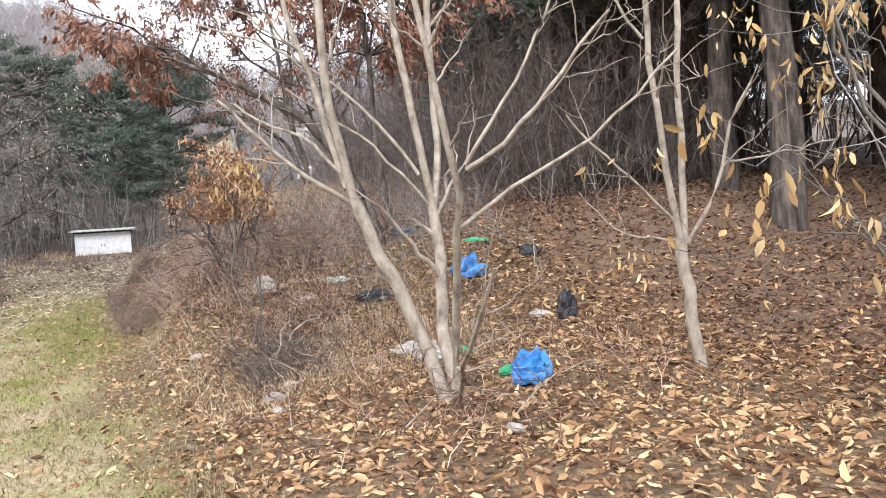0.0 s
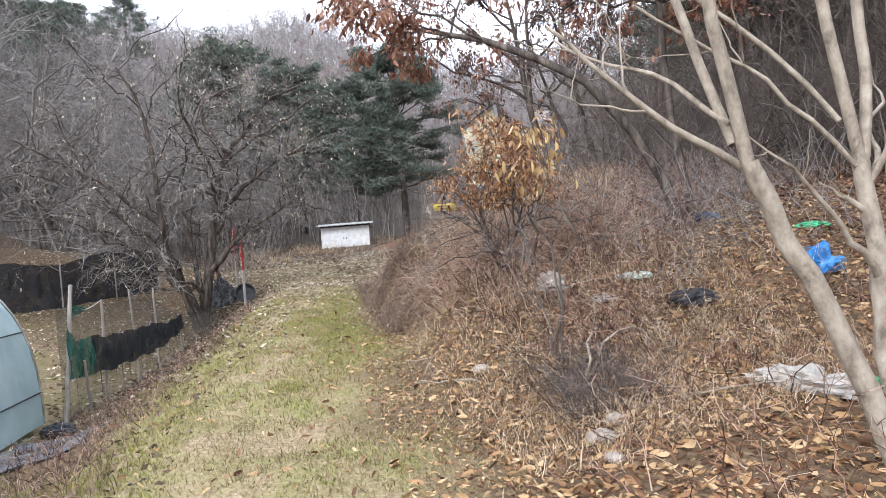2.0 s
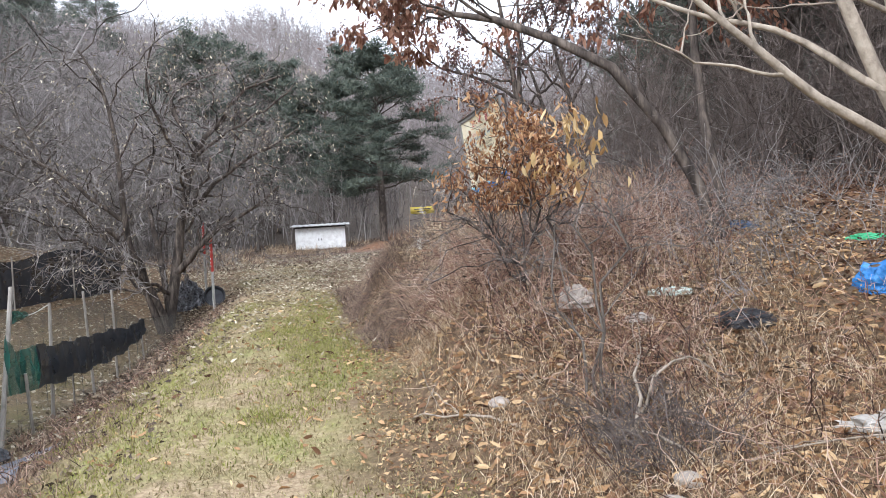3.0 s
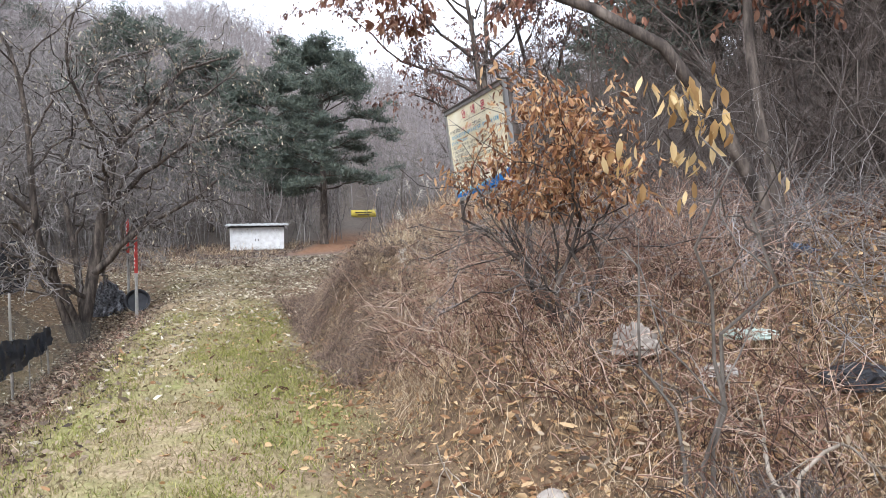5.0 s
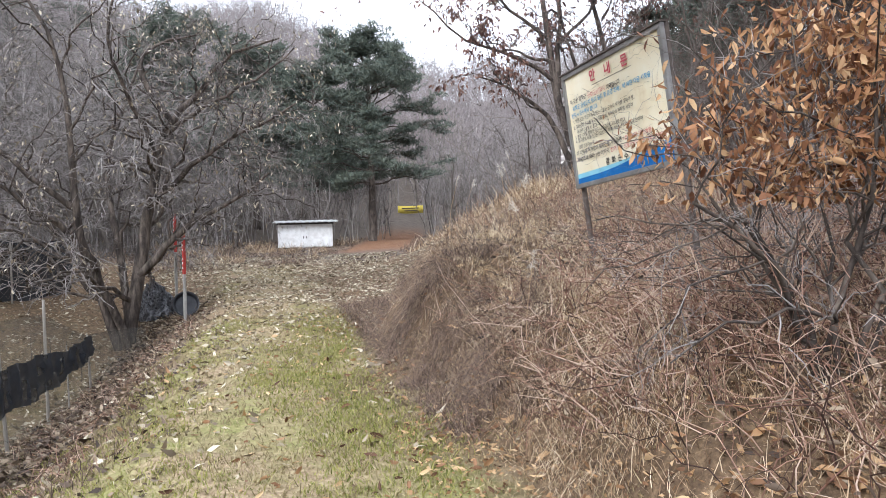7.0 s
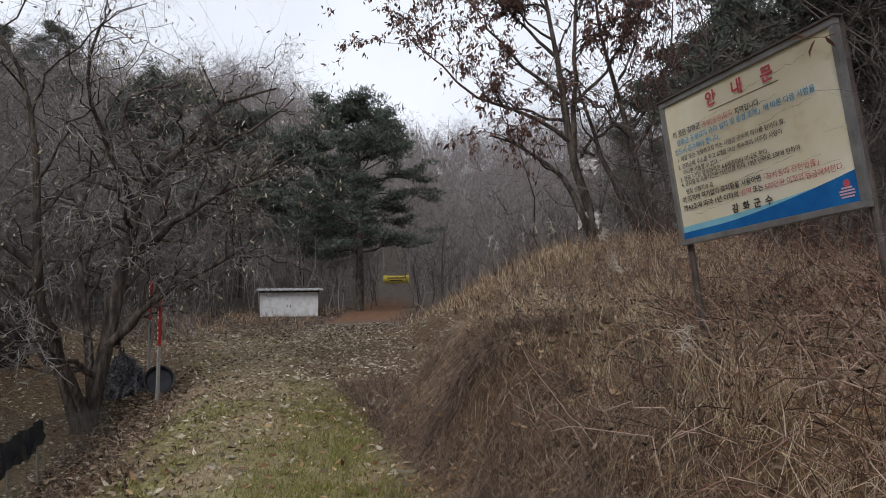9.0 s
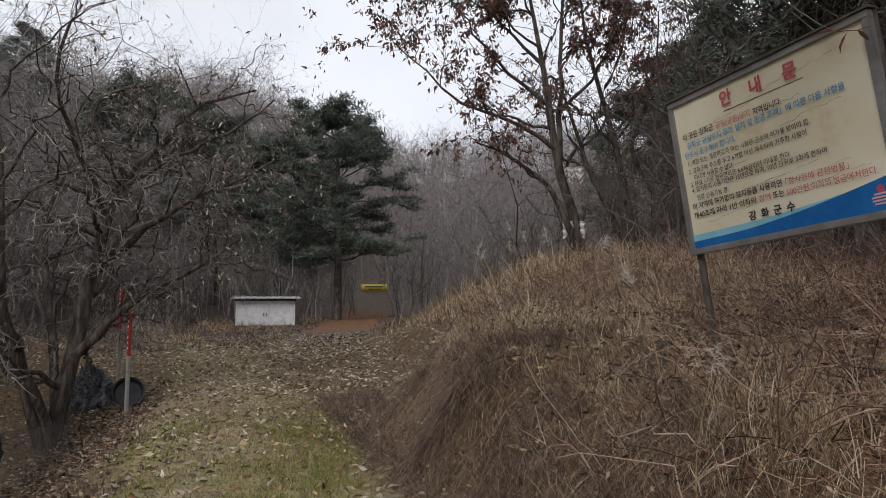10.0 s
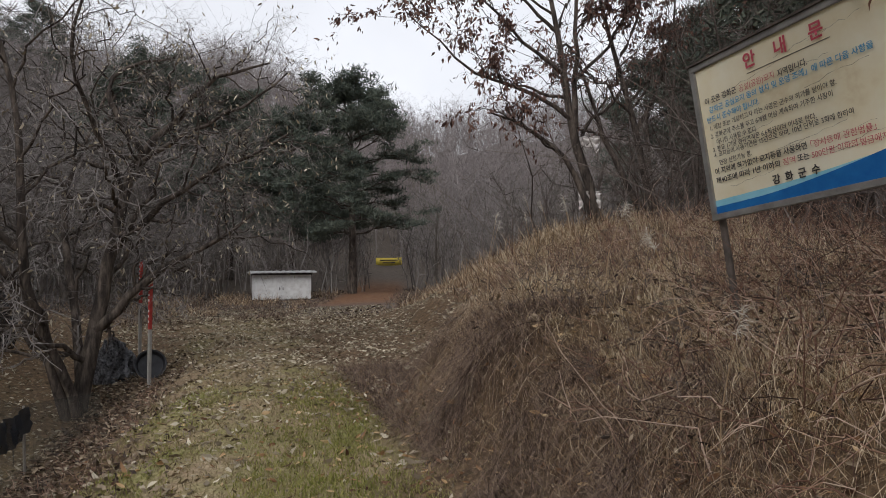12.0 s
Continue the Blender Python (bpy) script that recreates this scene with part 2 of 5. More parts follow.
M_PALEBARK = surface("pale_bark", [(0.3, (0.13, 0.105, 0.08)), (0.5, (0.30, 0.25, 0.195)), (0.72, (0.44, 0.38, 0.305))], 11, 0.85, 0.6, stretch=(1, 1, 0.6), bump_scale=40)
M_BARK = surface("grey_bark", [(0.3, (0.07, 0.058, 0.048)), (0.7, (0.19, 0.165, 0.14))], 10, 0.9, 0.6, stretch=(1, 1, 0.35))
M_DARKBARK = surface("dark_bark", [(0.35, (0.025, 0.02, 0.017)), (0.5, (0.075, 0.06, 0.05)), (0.65, (0.16, 0.13, 0.105))], 9, 0.95, 1.0, stretch=(1, 1, 0.22), bump_scale=16)
M_TWIG = surface("twigs", [(0.2, (0.10, 0.086, 0.08)), (0.8, (0.33, 0.30, 0.28))], 3, 0.9, 0, island=0.75)
# grey bark stops lightened in place of distance haze
M_HAZEDWOOD = surface("far_wood", [(0.2, (0.17, 0.15, 0.145)), (0.8, (0.33, 0.29, 0.275))], 0.2, 0.95, 0, island=0.6)
M_BRAMBLE = surface("bramble", [(0.15, (0.045, 0.025, 0.019)), (0.42, (0.19, 0.10, 0.07)), (0.68, (0.36, 0.22, 0.155)), (0.88, (0.58, 0.44, 0.34))], 2, 0.8, 0, island=0.85)
# wide stops put highlights and gap shade into the straw blades
M_STRAW = surface("straw", [(0.15, (0.075, 0.045, 0.027)), (0.45, (0.30, 0.195, 0.115)), (0.7, (0.55, 0.41, 0.26)), (0.88, (0.80, 0.67, 0.49))], 2, 0.8, 0, island=0.85, thin=0.2)
# dry straw, darkened to stand in for shade in gaps and hollows
M_SHADESTRAW = surface("dark_shaded_straw", [(0.15, (0.05, 0.034, 0.027)), (0.5, (0.15, 0.10, 0.076)), (0.85, (0.36, 0.265, 0.19))], 2, 0.9, 0, island=0.75)
M_DARKTWIG = surface("dark_twigs", [(0.2, (0.06, 0.047, 0.04)), (0.8, (0.19, 0.155, 0.135))], 3, 0.95, 0, island=0.6)
M_DRYTURF = surface("dry_turf", [(0.15, (0.14, 0.11, 0.055)), (0.5, (0.29, 0.235, 0.125)), (0.85, (0.46, 0.38, 0.23))], 1.5, 0.85, 0, island=0.6, thin=0.2)
M_GRASS = surface("green_grass", [(0.15, (0.12, 0.14, 0.035)), (0.5, (0.25, 0.25, 0.065)), (0.85, (0.43, 0.38, 0.15))], 1.2, 0.8, 0, island=0.6, thin=0.3)
M_LITTER = surface("fallen_leaves", [(0.15, (0.085, 0.044, 0.026)), (0.38, (0.27, 0.145, 0.075)), (0.6, (0.43, 0.265, 0.13)), (0.88, (0.63, 0.46, 0.26))], 2, 0.75, 0, island=0.75, thin=0.15)
M_GREYLITTER = surface("grey_leaves", [(0.1, (0.12, 0.09, 0.06)), (0.5, (0.31, 0.26, 0.18)), (0.9, (0.58, 0.52, 0.40))], 2, 0.8, 0, island=0.85)
M_OAKLEAF = surface("oak_leaves", [(0.12, (0.10, 0.042, 0.022)), (0.4, (0.26, 0.12, 0.055)), (0.65, (0.40, 0.215, 0.10)), (0.9, (0.62, 0.42, 0.23))], 2, 0.65, 0, island=0.85, thin=0.25)
M_OAKDARK = surface("dark_oak_leaves", [(0.15, (0.06, 0.034, 0.028)), (0.5, (0.15, 0.08, 0.062)), (0.85, (0.27, 0.16, 0.12))], 2, 0.75, 0, island=0.75, thin=0.2)
M_YELLEAF = surface("yellow_leaves", [(0.15, (0.28, 0.16, 0.065)), (0.5, (0.48, 0.32, 0.13)), (0.85, (0.66, 0.50, 0.27))], 2, 0.7, 0, island=0.75, thin=0.3)
M_BROWNLEAF = surface("brown_leaves", [(0.15, (0.13, 0.06, 0.04)), (0.5, (0.27, 0.13, 0.085)), (0.85, (0.42, 0.25, 0.17))], 2, 0.75, 0, island=0.75, thin=0.25)
M_DULLLEAF = surface("sodden_leaves", [(0.15, (0.045, 0.032, 0.024)), (0.5, (0.14, 0.10, 0.07)), (0.85, (0.32, 0.25, 0.17))], 2, 0.75, 0, island=0.8)
# red-brown duff with the pine canopy's shade put into its colour
M_SHADEDUFF = surface("shaded_leaf_duff", [(0.15, (0.05, 0.027, 0.017)), (0.5, (0.125, 0.066, 0.04)), (0.85, (0.27, 0.155, 0.09))], 2, 0.85, 0, island=0.8)
# needle green greyed and lightened, with some haze in the colour
M_HAZEDNEEDLE = surface("hazed_pine_needles", [(0.15, (0.058, 0.073, 0.06)), (0.5, (0.098, 0.115, 0.092)), (0.85, (0.14, 0.155, 0.112))], 1, 0.8, 0, island=0.7)
M_PALESTRAW = surface("bleached_straw", [(0.15, (0.15, 0.10, 0.055)), (0.5, (0.44, 0.32, 0.18)), (0.85, (0.80, 0.68, 0.48))], 2, 0.75, 0, island=0.9, thin=0.2)


def ground_material():
    m = bpy.data.materials.new("soil_and_turf")
    m.use_nodes = True
    n, l = m.node_tree.nodes, m.node_tree.links
    b = n["Principled BSDF"]
    b.inputs["Roughness"].default_value = 0.95
    b.inputs["Specular IOR Level"].default_value = 0.15
    co = n.new("ShaderNodeTexCoord")
    zone = n.new("ShaderNodeAttribute")
    zone.attribute_name = "cover"
    sep = n.new("ShaderNodeSeparateColor")
    l.new(zone.outputs["Color"], sep.inputs[0])

    def noisy(scale, stops, detail=8):
        no = n.new("ShaderNodeTexNoise")
        no.inputs["Scale"].default_value, no.inputs["Detail"].default_value, no.inputs["Roughness"].default_value = scale, detail, 0.7
        l.new(co.outputs["Object"], no.inputs["Vector"])
        ra = n.new("ShaderNodeValToRGB")
        el = ra.color_ramp.elements
        el[0].position, el[0].color = stops[0][0], (*stops[0][1], 1)
        el[1].position, el[1].color = stops[-1][0], (*stops[-1][1], 1)
        for p, c in stops[1:-1]:
            el.new(p).color = (*c, 1)
        l.new(no.outputs["Fac"], ra.inputs["Fac"])
        return no, ra

    def mixed(f, a, c):
        mx = n.new("ShaderNodeMix")
        mx.data_type = "RGBA"
        l.new(f, mx.inputs["Factor"])
        l.new(a, mx.inputs["A"])
        l.new(c, mx.inputs["B"])
        return mx.outputs["Result"]

    _, soil = noisy(14, [(0.3, (0.045, 0.03, 0.02)), (0.5, (0.12, 0.08, 0.048)), (0.7, (0.26, 0.18, 0.105))])
    _, straw = noisy(22, [(0.3, (0.14, 0.10, 0.06)), (0.5, (0.30, 0.225, 0.14)), (0.7, (0.47, 0.38, 0.25))])
    _, green = noisy(18, [(0.3, (0.10, 0.11, 0.035)), (0.5, (0.22, 0.22, 0.075)), (0.7, (0.36, 0.33, 0.15))])
    _, dull = noisy(5, [(0.3, (0.065, 0.052, 0.042)), (0.7, (0.17, 0.14, 0.115))])
    _, red = noisy(3, [(0.3, (0.11, 0.055, 0.03)), (0.7, (0.23, 0.125, 0.07))])
    patch, pr = noisy(0.9, [(0.42, (0, 0, 0)), (0.62, (0.9, 0.9, 0.9))], 5)
    turf = mixed(pr.outputs["Color"], straw.outputs["Color"], green.outputs["Color"])
    c = mixed(sep.outputs[0], soil.outputs["Color"], turf)
    c = mixed(sep.outputs[1], c, dull.outputs["Color"])
    c = mixed(sep.outputs[2], c, red.outputs["Color"])
    l.new(c, b.inputs["Base Color"])
    nb = n.new("ShaderNodeTexNoise")
    nb.inputs["Scale"].default_value, nb.inputs["Detail"].default_value = 30, 6
    l.new(co.outputs["Object"], nb.inputs["Vector"])
    bu = n.new("ShaderNodeBump")
    bu.inputs["Strength"].default_value, bu.inputs["Distance"].default_value = 0.8, 0.03
    l.new(nb.outputs["Fac"], bu.inputs["Height"])
    l.new(bu.outputs["Normal"], b.inputs["Normal"])
    return m


# ---- ground ----
def make_ground():
    us = np.concatenate([-np.geomspace(2000, 12, 14), np.arange(-10, 26, 0.14), np.geomspace(26, 110, 60), np.geomspace(120, 3000, 16)])
    ds = np.concatenate([-np.geomspace(2000, 14, 22), np.arange(-13, 12, 0.14), np.geomspace(12.2, 2500, 34)])
    U, D = np.meshgrid(us, ds, indexing="ij")
    V = W(U, D).reshape(-1, 3)
    a, b = len(us), len(ds)
    i = np.arange(a * b).reshape(a, b)
    p, q, r, s = i[:-1, :-1], i[1:, :-1], i[1:, 1:], i[:-1, 1:]
    F = np.concatenate([np.stack([p, s, r], -1).reshape(-1, 3), np.stack([p, r, q], -1).reshape(-1, 3)])
    ob = link_mesh("ground", V, F, ground_material(), smooth=True)
    u, d = U.ravel(), D.ravel()
    wob = 0.25 * np.sin(1.3 * u) + 0.15 * np.sin(3.1 * u)
    turf = ease(d, -3.5, -2.5) * (1 - ease(d + wob, -0.95, -0.1)) * (1 - 0.6 * ease(u, 12, 16)) * ease(u, -40, -8)
    turf = np.maximum(turf, 0.45 * ease(-d, 3.4, 5) * (1 - ease(u, 8, 20)))
    redm = ease(u, 31, 37) * (1 - ease(np.abs(d - 5.2 - 0.25 * (u - 41)), 1.2, 2.8)) * (1 - ease(u, 50, 60))
    far = np.maximum(np.maximum(ease(u, 24, 30), ease(-d, 11, 14)), ease(d, 7, 11) * ease(u, 0, 4))
    # wood floor mixed darker here to imitate shade from the canopy
    far = np.maximum(far, 0.65 * ease(d, 4, 6.5))
    redm = np.maximum(redm, 0.4 * ease(d, 3.6, 5.5) * (1 - ease(u, 3, 6)) * (1 - ease(d, 14, 20)))
    col = np.stack([turf, far, redm, turf * 0 + 1], -1).astype(np.float32)
    at = ob.data.color_attributes.new("cover", "FLOAT_COLOR", "POINT")
    at.data.foreach_set("color", col.ravel())
    return tagged(ob, "hillside ground of turf, straw and leaf mould", "ground", kind="structure")


make_ground()


# ---- trees ----
def tree_thing(name, label, category, branches, bark, sides, leaf=None, leafmat=None, leaflabel="", group="", twigmat=None, twig_from=99):
    """An Empty with a trunk, limbs and, where given, a crown."""
    root = new(name)
    root.location = Vector(branches[0][0][0, 0])
    root.location.z -= 0.02
    o = np.array(root.location)
    k = min(len(branches), 3 if len(branches) > 4 else 2)
    V, F = joined([tubes(P - o, R, s) for (P, R), s in zip(branches[:k], sides[:k])])
    link_mesh("trunk", V, F, bark, root, smooth=True)
    if len(branches) > k:
        V, F = joined([tubes(P - o, R, s) if s else slivers(P - o, R[:, 0] * 1.3) for (P, R), s in zip(branches[k:], sides[k:])])
        link_mesh("branchwork", V, F, twigmat or bark, root)["kind"] = "stuff"
    if leaf is not None:
        link_mesh("crown", leaf[0] - o, leaf[1], leafmat, root, label=leaflabel)["kind"] = "stuff"
    return tagged(root, label, category, group)


def stem(points, r0, r1, K=10, wig=0.01):
    """A smooth tapered limb through a few turning points."""
    p = np.array(points, float)
    t = np.concatenate([[0], np.cumsum(np.linalg.norm(np.diff(p, axis=0), axis=1))])
    s = np.linspace(0, t[-1], K)
    P = np.stack([np.interp(s, t, p[:, c]) for c in range(3)], -1)
    for _ in range(2):
        P[1:-1] = (P[:-2] + 2 * P[1:-1] + P[2:]) / 4
    P[1:-1] += rng.normal(0, wig, (K - 2, 3))
    return P, np.linspace(r0, r1, K)


def young_tree(name, label, limbs, twigs):
    P, R = zip(*[stem([(x, y + dy, z) for x, dy, z in pts], r0, r1) for y, r0, r1, pts in limbs])
    P, R = np.stack(P), np.stack(R)
    out = [(P, R)]
    L = np.linalg.norm(P[:, -1] - P[:, 0], axis=1)
    # side shoots that bend up
    i = np.repeat(np.arange(1, len(P)), twigs)
    t = rng.integers(4, P.shape[1] - 1, len(i))
    at, T = P[i, t], unit(P[i, t + 0] - P[i, t - 1])
    off = unit(np.cross(T, rng.normal(size=T.shape)))
    way = T * 0.6 + off * 0.8 + np.array([0, 0, 0.25])
    Q = lines(at, way, rng.uniform(0.25, 0.9, len(i)), P.shape[1], 0.2, -0.25, 0.02)
    out.append((Q, (R[i, t] * 0.5)[:, None] * np.linspace(1, 0.15, P.shape[1])))
    j = np.repeat(np.arange(len(Q)), 2)
    k = rng.integers(3, 9, len(j))
    Q2 = lines(Q[j, k], rng.normal(size=(len(j), 3)) + np.array([0, 0, 0.7]), rng.uniform(0.08, 0.4, len(j)), P.shape[1], 0.2, -0.2, 0.02)
    out.append((Q2, np.full((len(j), 1), 0.004) * np.linspace(1, 0.4, P.shape[1])))
    return tree_thing(name, label, "tree", out, M_PALEBARK, (9, 6, 4), twigmat=M_PALEBARK)


young_tree("young_tree", "bare young tree with several pale stems from one base", [
    (5.4, 0.74 * 0.085, 0.05, [(-0.06, 0, -0.1), (-0.18, 0, 0.44), (-0.47, 0, 1.17), (-0.70, -0.05, 1.73)]),
    (5.4, 0.74 * 0.05, 0.028, [(-0.70, -0.05, 1.7), (-0.77, -0.1, 2.22), (-0.85, -0.15, 2.6), (-0.84, -0.2, 3.05), (-0.82, -0.2, 4.0)]),
    (5.4, 0.74 * 0.038, 0.02, [(-0.76, 0, 1.84), (-0.92, 0.1, 2.45), (-0.97, 0.15, 2.67), (-1.15, 0.2, 3.2), (-1.3, 0.2, 3.9)]),
    (5.4, 0.74 * 0.03, 0.010, [(-0.73, 0, 1.72), (-0.98, -0.1, 1.89), (-1.24, -0.15, 2.12), (-1.65, -0.2, 2.56)]),
    (5.4, 0.74 * 0.024, 0.008, [(-0.77, 0, 1.95), (-1.05, 0.2, 2.3), (-1.44, 0.3, 2.42), (-1.7, 0.4, 2.65)]),
    (5.4, 0.74 * 0.075, 0.045, [(-0.03, 0.05, 0.2), (-0.1, 0.2, 0.79), (-0.08, 0.3, 1.41), (-0.11, 0.33, 1.74)]),
    (5.4, 0.74 * 0.045, 0.028, [(-0.11, 0.33, 1.72), (-0.19, 0.3, 2.25), (-0.25, 0.3, 2.7), (-0.4, 0.3, 3.9)]),
    (5.4, 0.74 * 0.042, 0.028, [(-0.09, 0.33, 1.72), (-0.03, 0.4, 1.94), (-0.03, 0.45, 2.59), (-0.05, 0.5, 3.9)]),
    (5.4, 0.74 * 0.020, 0.008, [(-0.14, 0.3, 1.68), (-0.55, 0.2, 2.19), (-0.78, 0.2, 2.39), (-1.2, 0.1, 2.68)]),
    (5.4, 0.74 * 0.022, 0.008, [(-0.20, 0.3, 1.93), (-0.43, 0.35, 2.36), (-0.69, 0.4, 2.62), (-1.29, 0.5, 3.11), (-2.02, 0.6, 3.4)]),
    (5.4, 0.74 * 0.045, 0.020, [(-0.02, -0.02, 0.3), (0.02, -0.35, 1.03), (0.085, -0.7, 1.48), (0.15, -0.98, 1.85), (0.03, -1.0, 2.0), (-0.04, -1.05, 2.4), (-0.1, -1.1, 2.9)]),
    (5.4, 0.74 * 0.024, 0.009, [(0.15, -0.97, 1.83), (0.32, -1.05, 1.9), (0.51, -1.1, 2.06), (0.79, -1.15, 2.4), (1.07, -1.2, 2.7)]),
    (5.4, 0.74 * 0.022, 0.009, [(0.083, -0.68, 1.46), (0.40, -0.65, 1.71), (0.90, -0.6, 1.91), (1.30, -0.55, 2.2), (1.70, -0.5, 2.6)]),
    (5.4, 0.74 * 0.018, 0.008, [(0.14, -0.97, 1.86), (0.37, -0.95, 2.18), (0.70, -0.9, 2.67), (0.83, -0.9, 3.1)]),
    (5.4, 0.74 * 0.026, 0.009, [(-0.02, -0.05, 0.12), (0.03, -0.6, 0.50), (0.0, -1.4, 0.62), (0.04, -1.95, 0.78), (0.10, -2.1, 0.94), (0.19, -2.34, 1.25)]),
], 4)
young_tree("young_tree", "slim bare young tree with forked pale stems", [
    (5.75, 0.74 * 0.07, 0.05, [(2.03, 0, -0.05), (1.95, 0, 0.78), (1.92, 0, 1.25)]),
    (5.75, 0.74 * 0.042, 0.02, [(1.92, 0, 1.2), (1.82, -0.05, 1.87), (1.75, -0.1, 2.48), (1.69, -0.1, 2.91), (1.8, -0.1, 3.9)]),
    (5.75, 0.74 * 0.042, 0.022, [(1.95, 0, 1.2), (1.98, 0.05, 1.81), (2.01, 0.1, 2.51), (2.1, 0.1, 3.9)]),
    (5.75, 0.74 * 0.026, 0.010, [(1.97, 0, 1.2), (2.12, -0.05, 1.48), (2.25, -0.1, 1.65), (2.33, -0.1, 2.16), (2.6, -0.1, 2.6)]),
    (5.75, 0.74 * 0.020, 0.008, [(1.9, 0, 1.35), (1.51, -0.2, 1.76), (1.16, -0.3, 2.06), (0.99, -0.3, 2.29)]),
    (5.75, 0.74 * 0.012, 0.005, [(1.92, 0, 1.24), (1.45, 0.2, 1.3), (1.16, 0.3, 1.71)]),
    (5.75, 0.74 * 0.013, 0.006, [(2.29, -0.1, 1.84), (2.64, -0.2, 1.86), (3.06, -0.3, 1.93)]),
    (5.75, 0.74 * 0.018, 0.008, [(1.69, -0.1, 2.88), (1.52, -0.1, 3.15), (1.3, 0, 3.6)]),
], 3)


def on_branches(level, n, spread=0.05, first=0.2):
    P = level[0]
    i = rng.integers(0, len(P), n)
    t = rng.uniform(first, 1, n) * (P.shape[1] - 1)
    k = np.minimum(t.astype(int), P.shape[1] - 2)
    f = (t - k)[:, None]
    return P[i, k] * (1 - f) + P[i, k + 1] * f + rng.normal(0, spread, (n, 3)), unit(P[i, k + 1] - P[i, k])


def hanging(n, T, down=0.8):
    return T * 0.4 + rng.normal(0, 0.45, (n, 3)) + np.array([0, 0, -down])


def big_bare_tree(name, label, u, d, height, spread, stems, twigs=(5, 5, 5), dead=0, bark=M_BARK, thick=0.12, leafmat=None, lean=(0, 0), leafsize=0.1, group="", lz=0.85, last=3, bare_below=0.0, crown=None):
    base = W(u, d)
    n = stems
    ang = rng.uniform(0, 2 * np.pi, n) if n > 1 else np.zeros(1)
    tilt = rng.uniform(0.15, 0.65, n) * spread
    way = np.stack([np.cos(ang) * tilt + lean[0], np.sin(ang) * tilt + lean[1], np.ones(n)], -1)
    start = np.repeat(base[None], n, 0) + np.stack([np.cos(ang) * 0.08, np.sin(ang) * 0.08, np.full(n, -0.05)], -1) * (n > 1)
    B = grow(start, way, rng.uniform(0.7, 1.0, n) * height * 0.75, rng.uniform(0.7, 1.1, n) * thick,
             [(twigs[0], 55, 0.6, 0.6, 0.25, -0.05), (twigs[1], 50, 0.5, 0.55, 0.2, 0.0), (twigs[2], 45, 0.42, 0.55, 0.15, 0.1)], K=7, bend=0.22, fall=-0.05)
    leaf = None
    if dead:
        at, T = on_branches(B[-1], dead, 0.04)
        ok = at[:, 2] > base[2] + bare_below
        if crown:
            turn = np.arctan2(at[:, 1] - base[1], at[:, 0] - base[0])
            lobes = 0.85 + 0.25 * np.sin(3 * turn + 5 * at[:, 2]) + 0.15 * np.sin(7 * turn - 9 * at[:, 2])
            ok &= (np.hypot(at[:, 0] - base[0], at[:, 1] - base[1]) < crown[1] * lobes * rng.uniform(0.6, 1.25, len(at))) & (np.abs(at[:, 2] - base[2] - crown[0]) < crown[1] * rng.uniform(0.85, 1.1, len(at)))
        at, T = at[ok], T[ok]
        leaf = leaves(at, hanging(len(at), T, lz), rng.uniform(0.6, 1.2, len(at)) * leafsize, 0.4, simple=False, wide=0.9)
    return tree_thing(name, label, "tree", B, bark, (8, 6, 4, last), leaf, leafmat or M_BROWNLEAF, "withered hanging leaves", group, M_TWIG)


def trunk_tree(name, label, u, d, bole, thick, limbs, reach, twigs, dead=0, leafmat=None, leafsize=0.1, bark=M_BARK, lean=(0, 0), angle=52, twigmat=None, lz=0.9, rise=-0.1, simple=False):
    """A tree with a short bole that breaks into spreading limbs."""
    base = W(u, d) - np.array([0, 0, 0.1])
    B = grow(base[None], np.array([[lean[0], lean[1], 1.0]]), np.array([bole]), np.array([thick]),
             [(limbs, angle, reach / bole, 0.62, 0.55, rise), (twigs[0], 52, 0.52, 0.55, 0.22, 0.0), (twigs[1], 50, 0.48, 0.55, 0.15, 0.1), (twigs[2], 45, 0.42, 0.55, 0.15, 0.2)], K=7, bend=0.25, fall=0.0)
    leaf = None
    if dead:
        at, T = on_branches(B[-1], dead, 0.04)
        leaf = leaves(at, hanging(dead, T, lz), rng.uniform(0.6, 1.2, dead) * leafsize, 0.4, simple)
    return tree_thing(name, label, "tree", B, bark, (9, 7, 5, 4, 0), leaf, leafmat or M_BROWNLEAF, "withered hanging leaves", "", twigmat or M_TWIG)


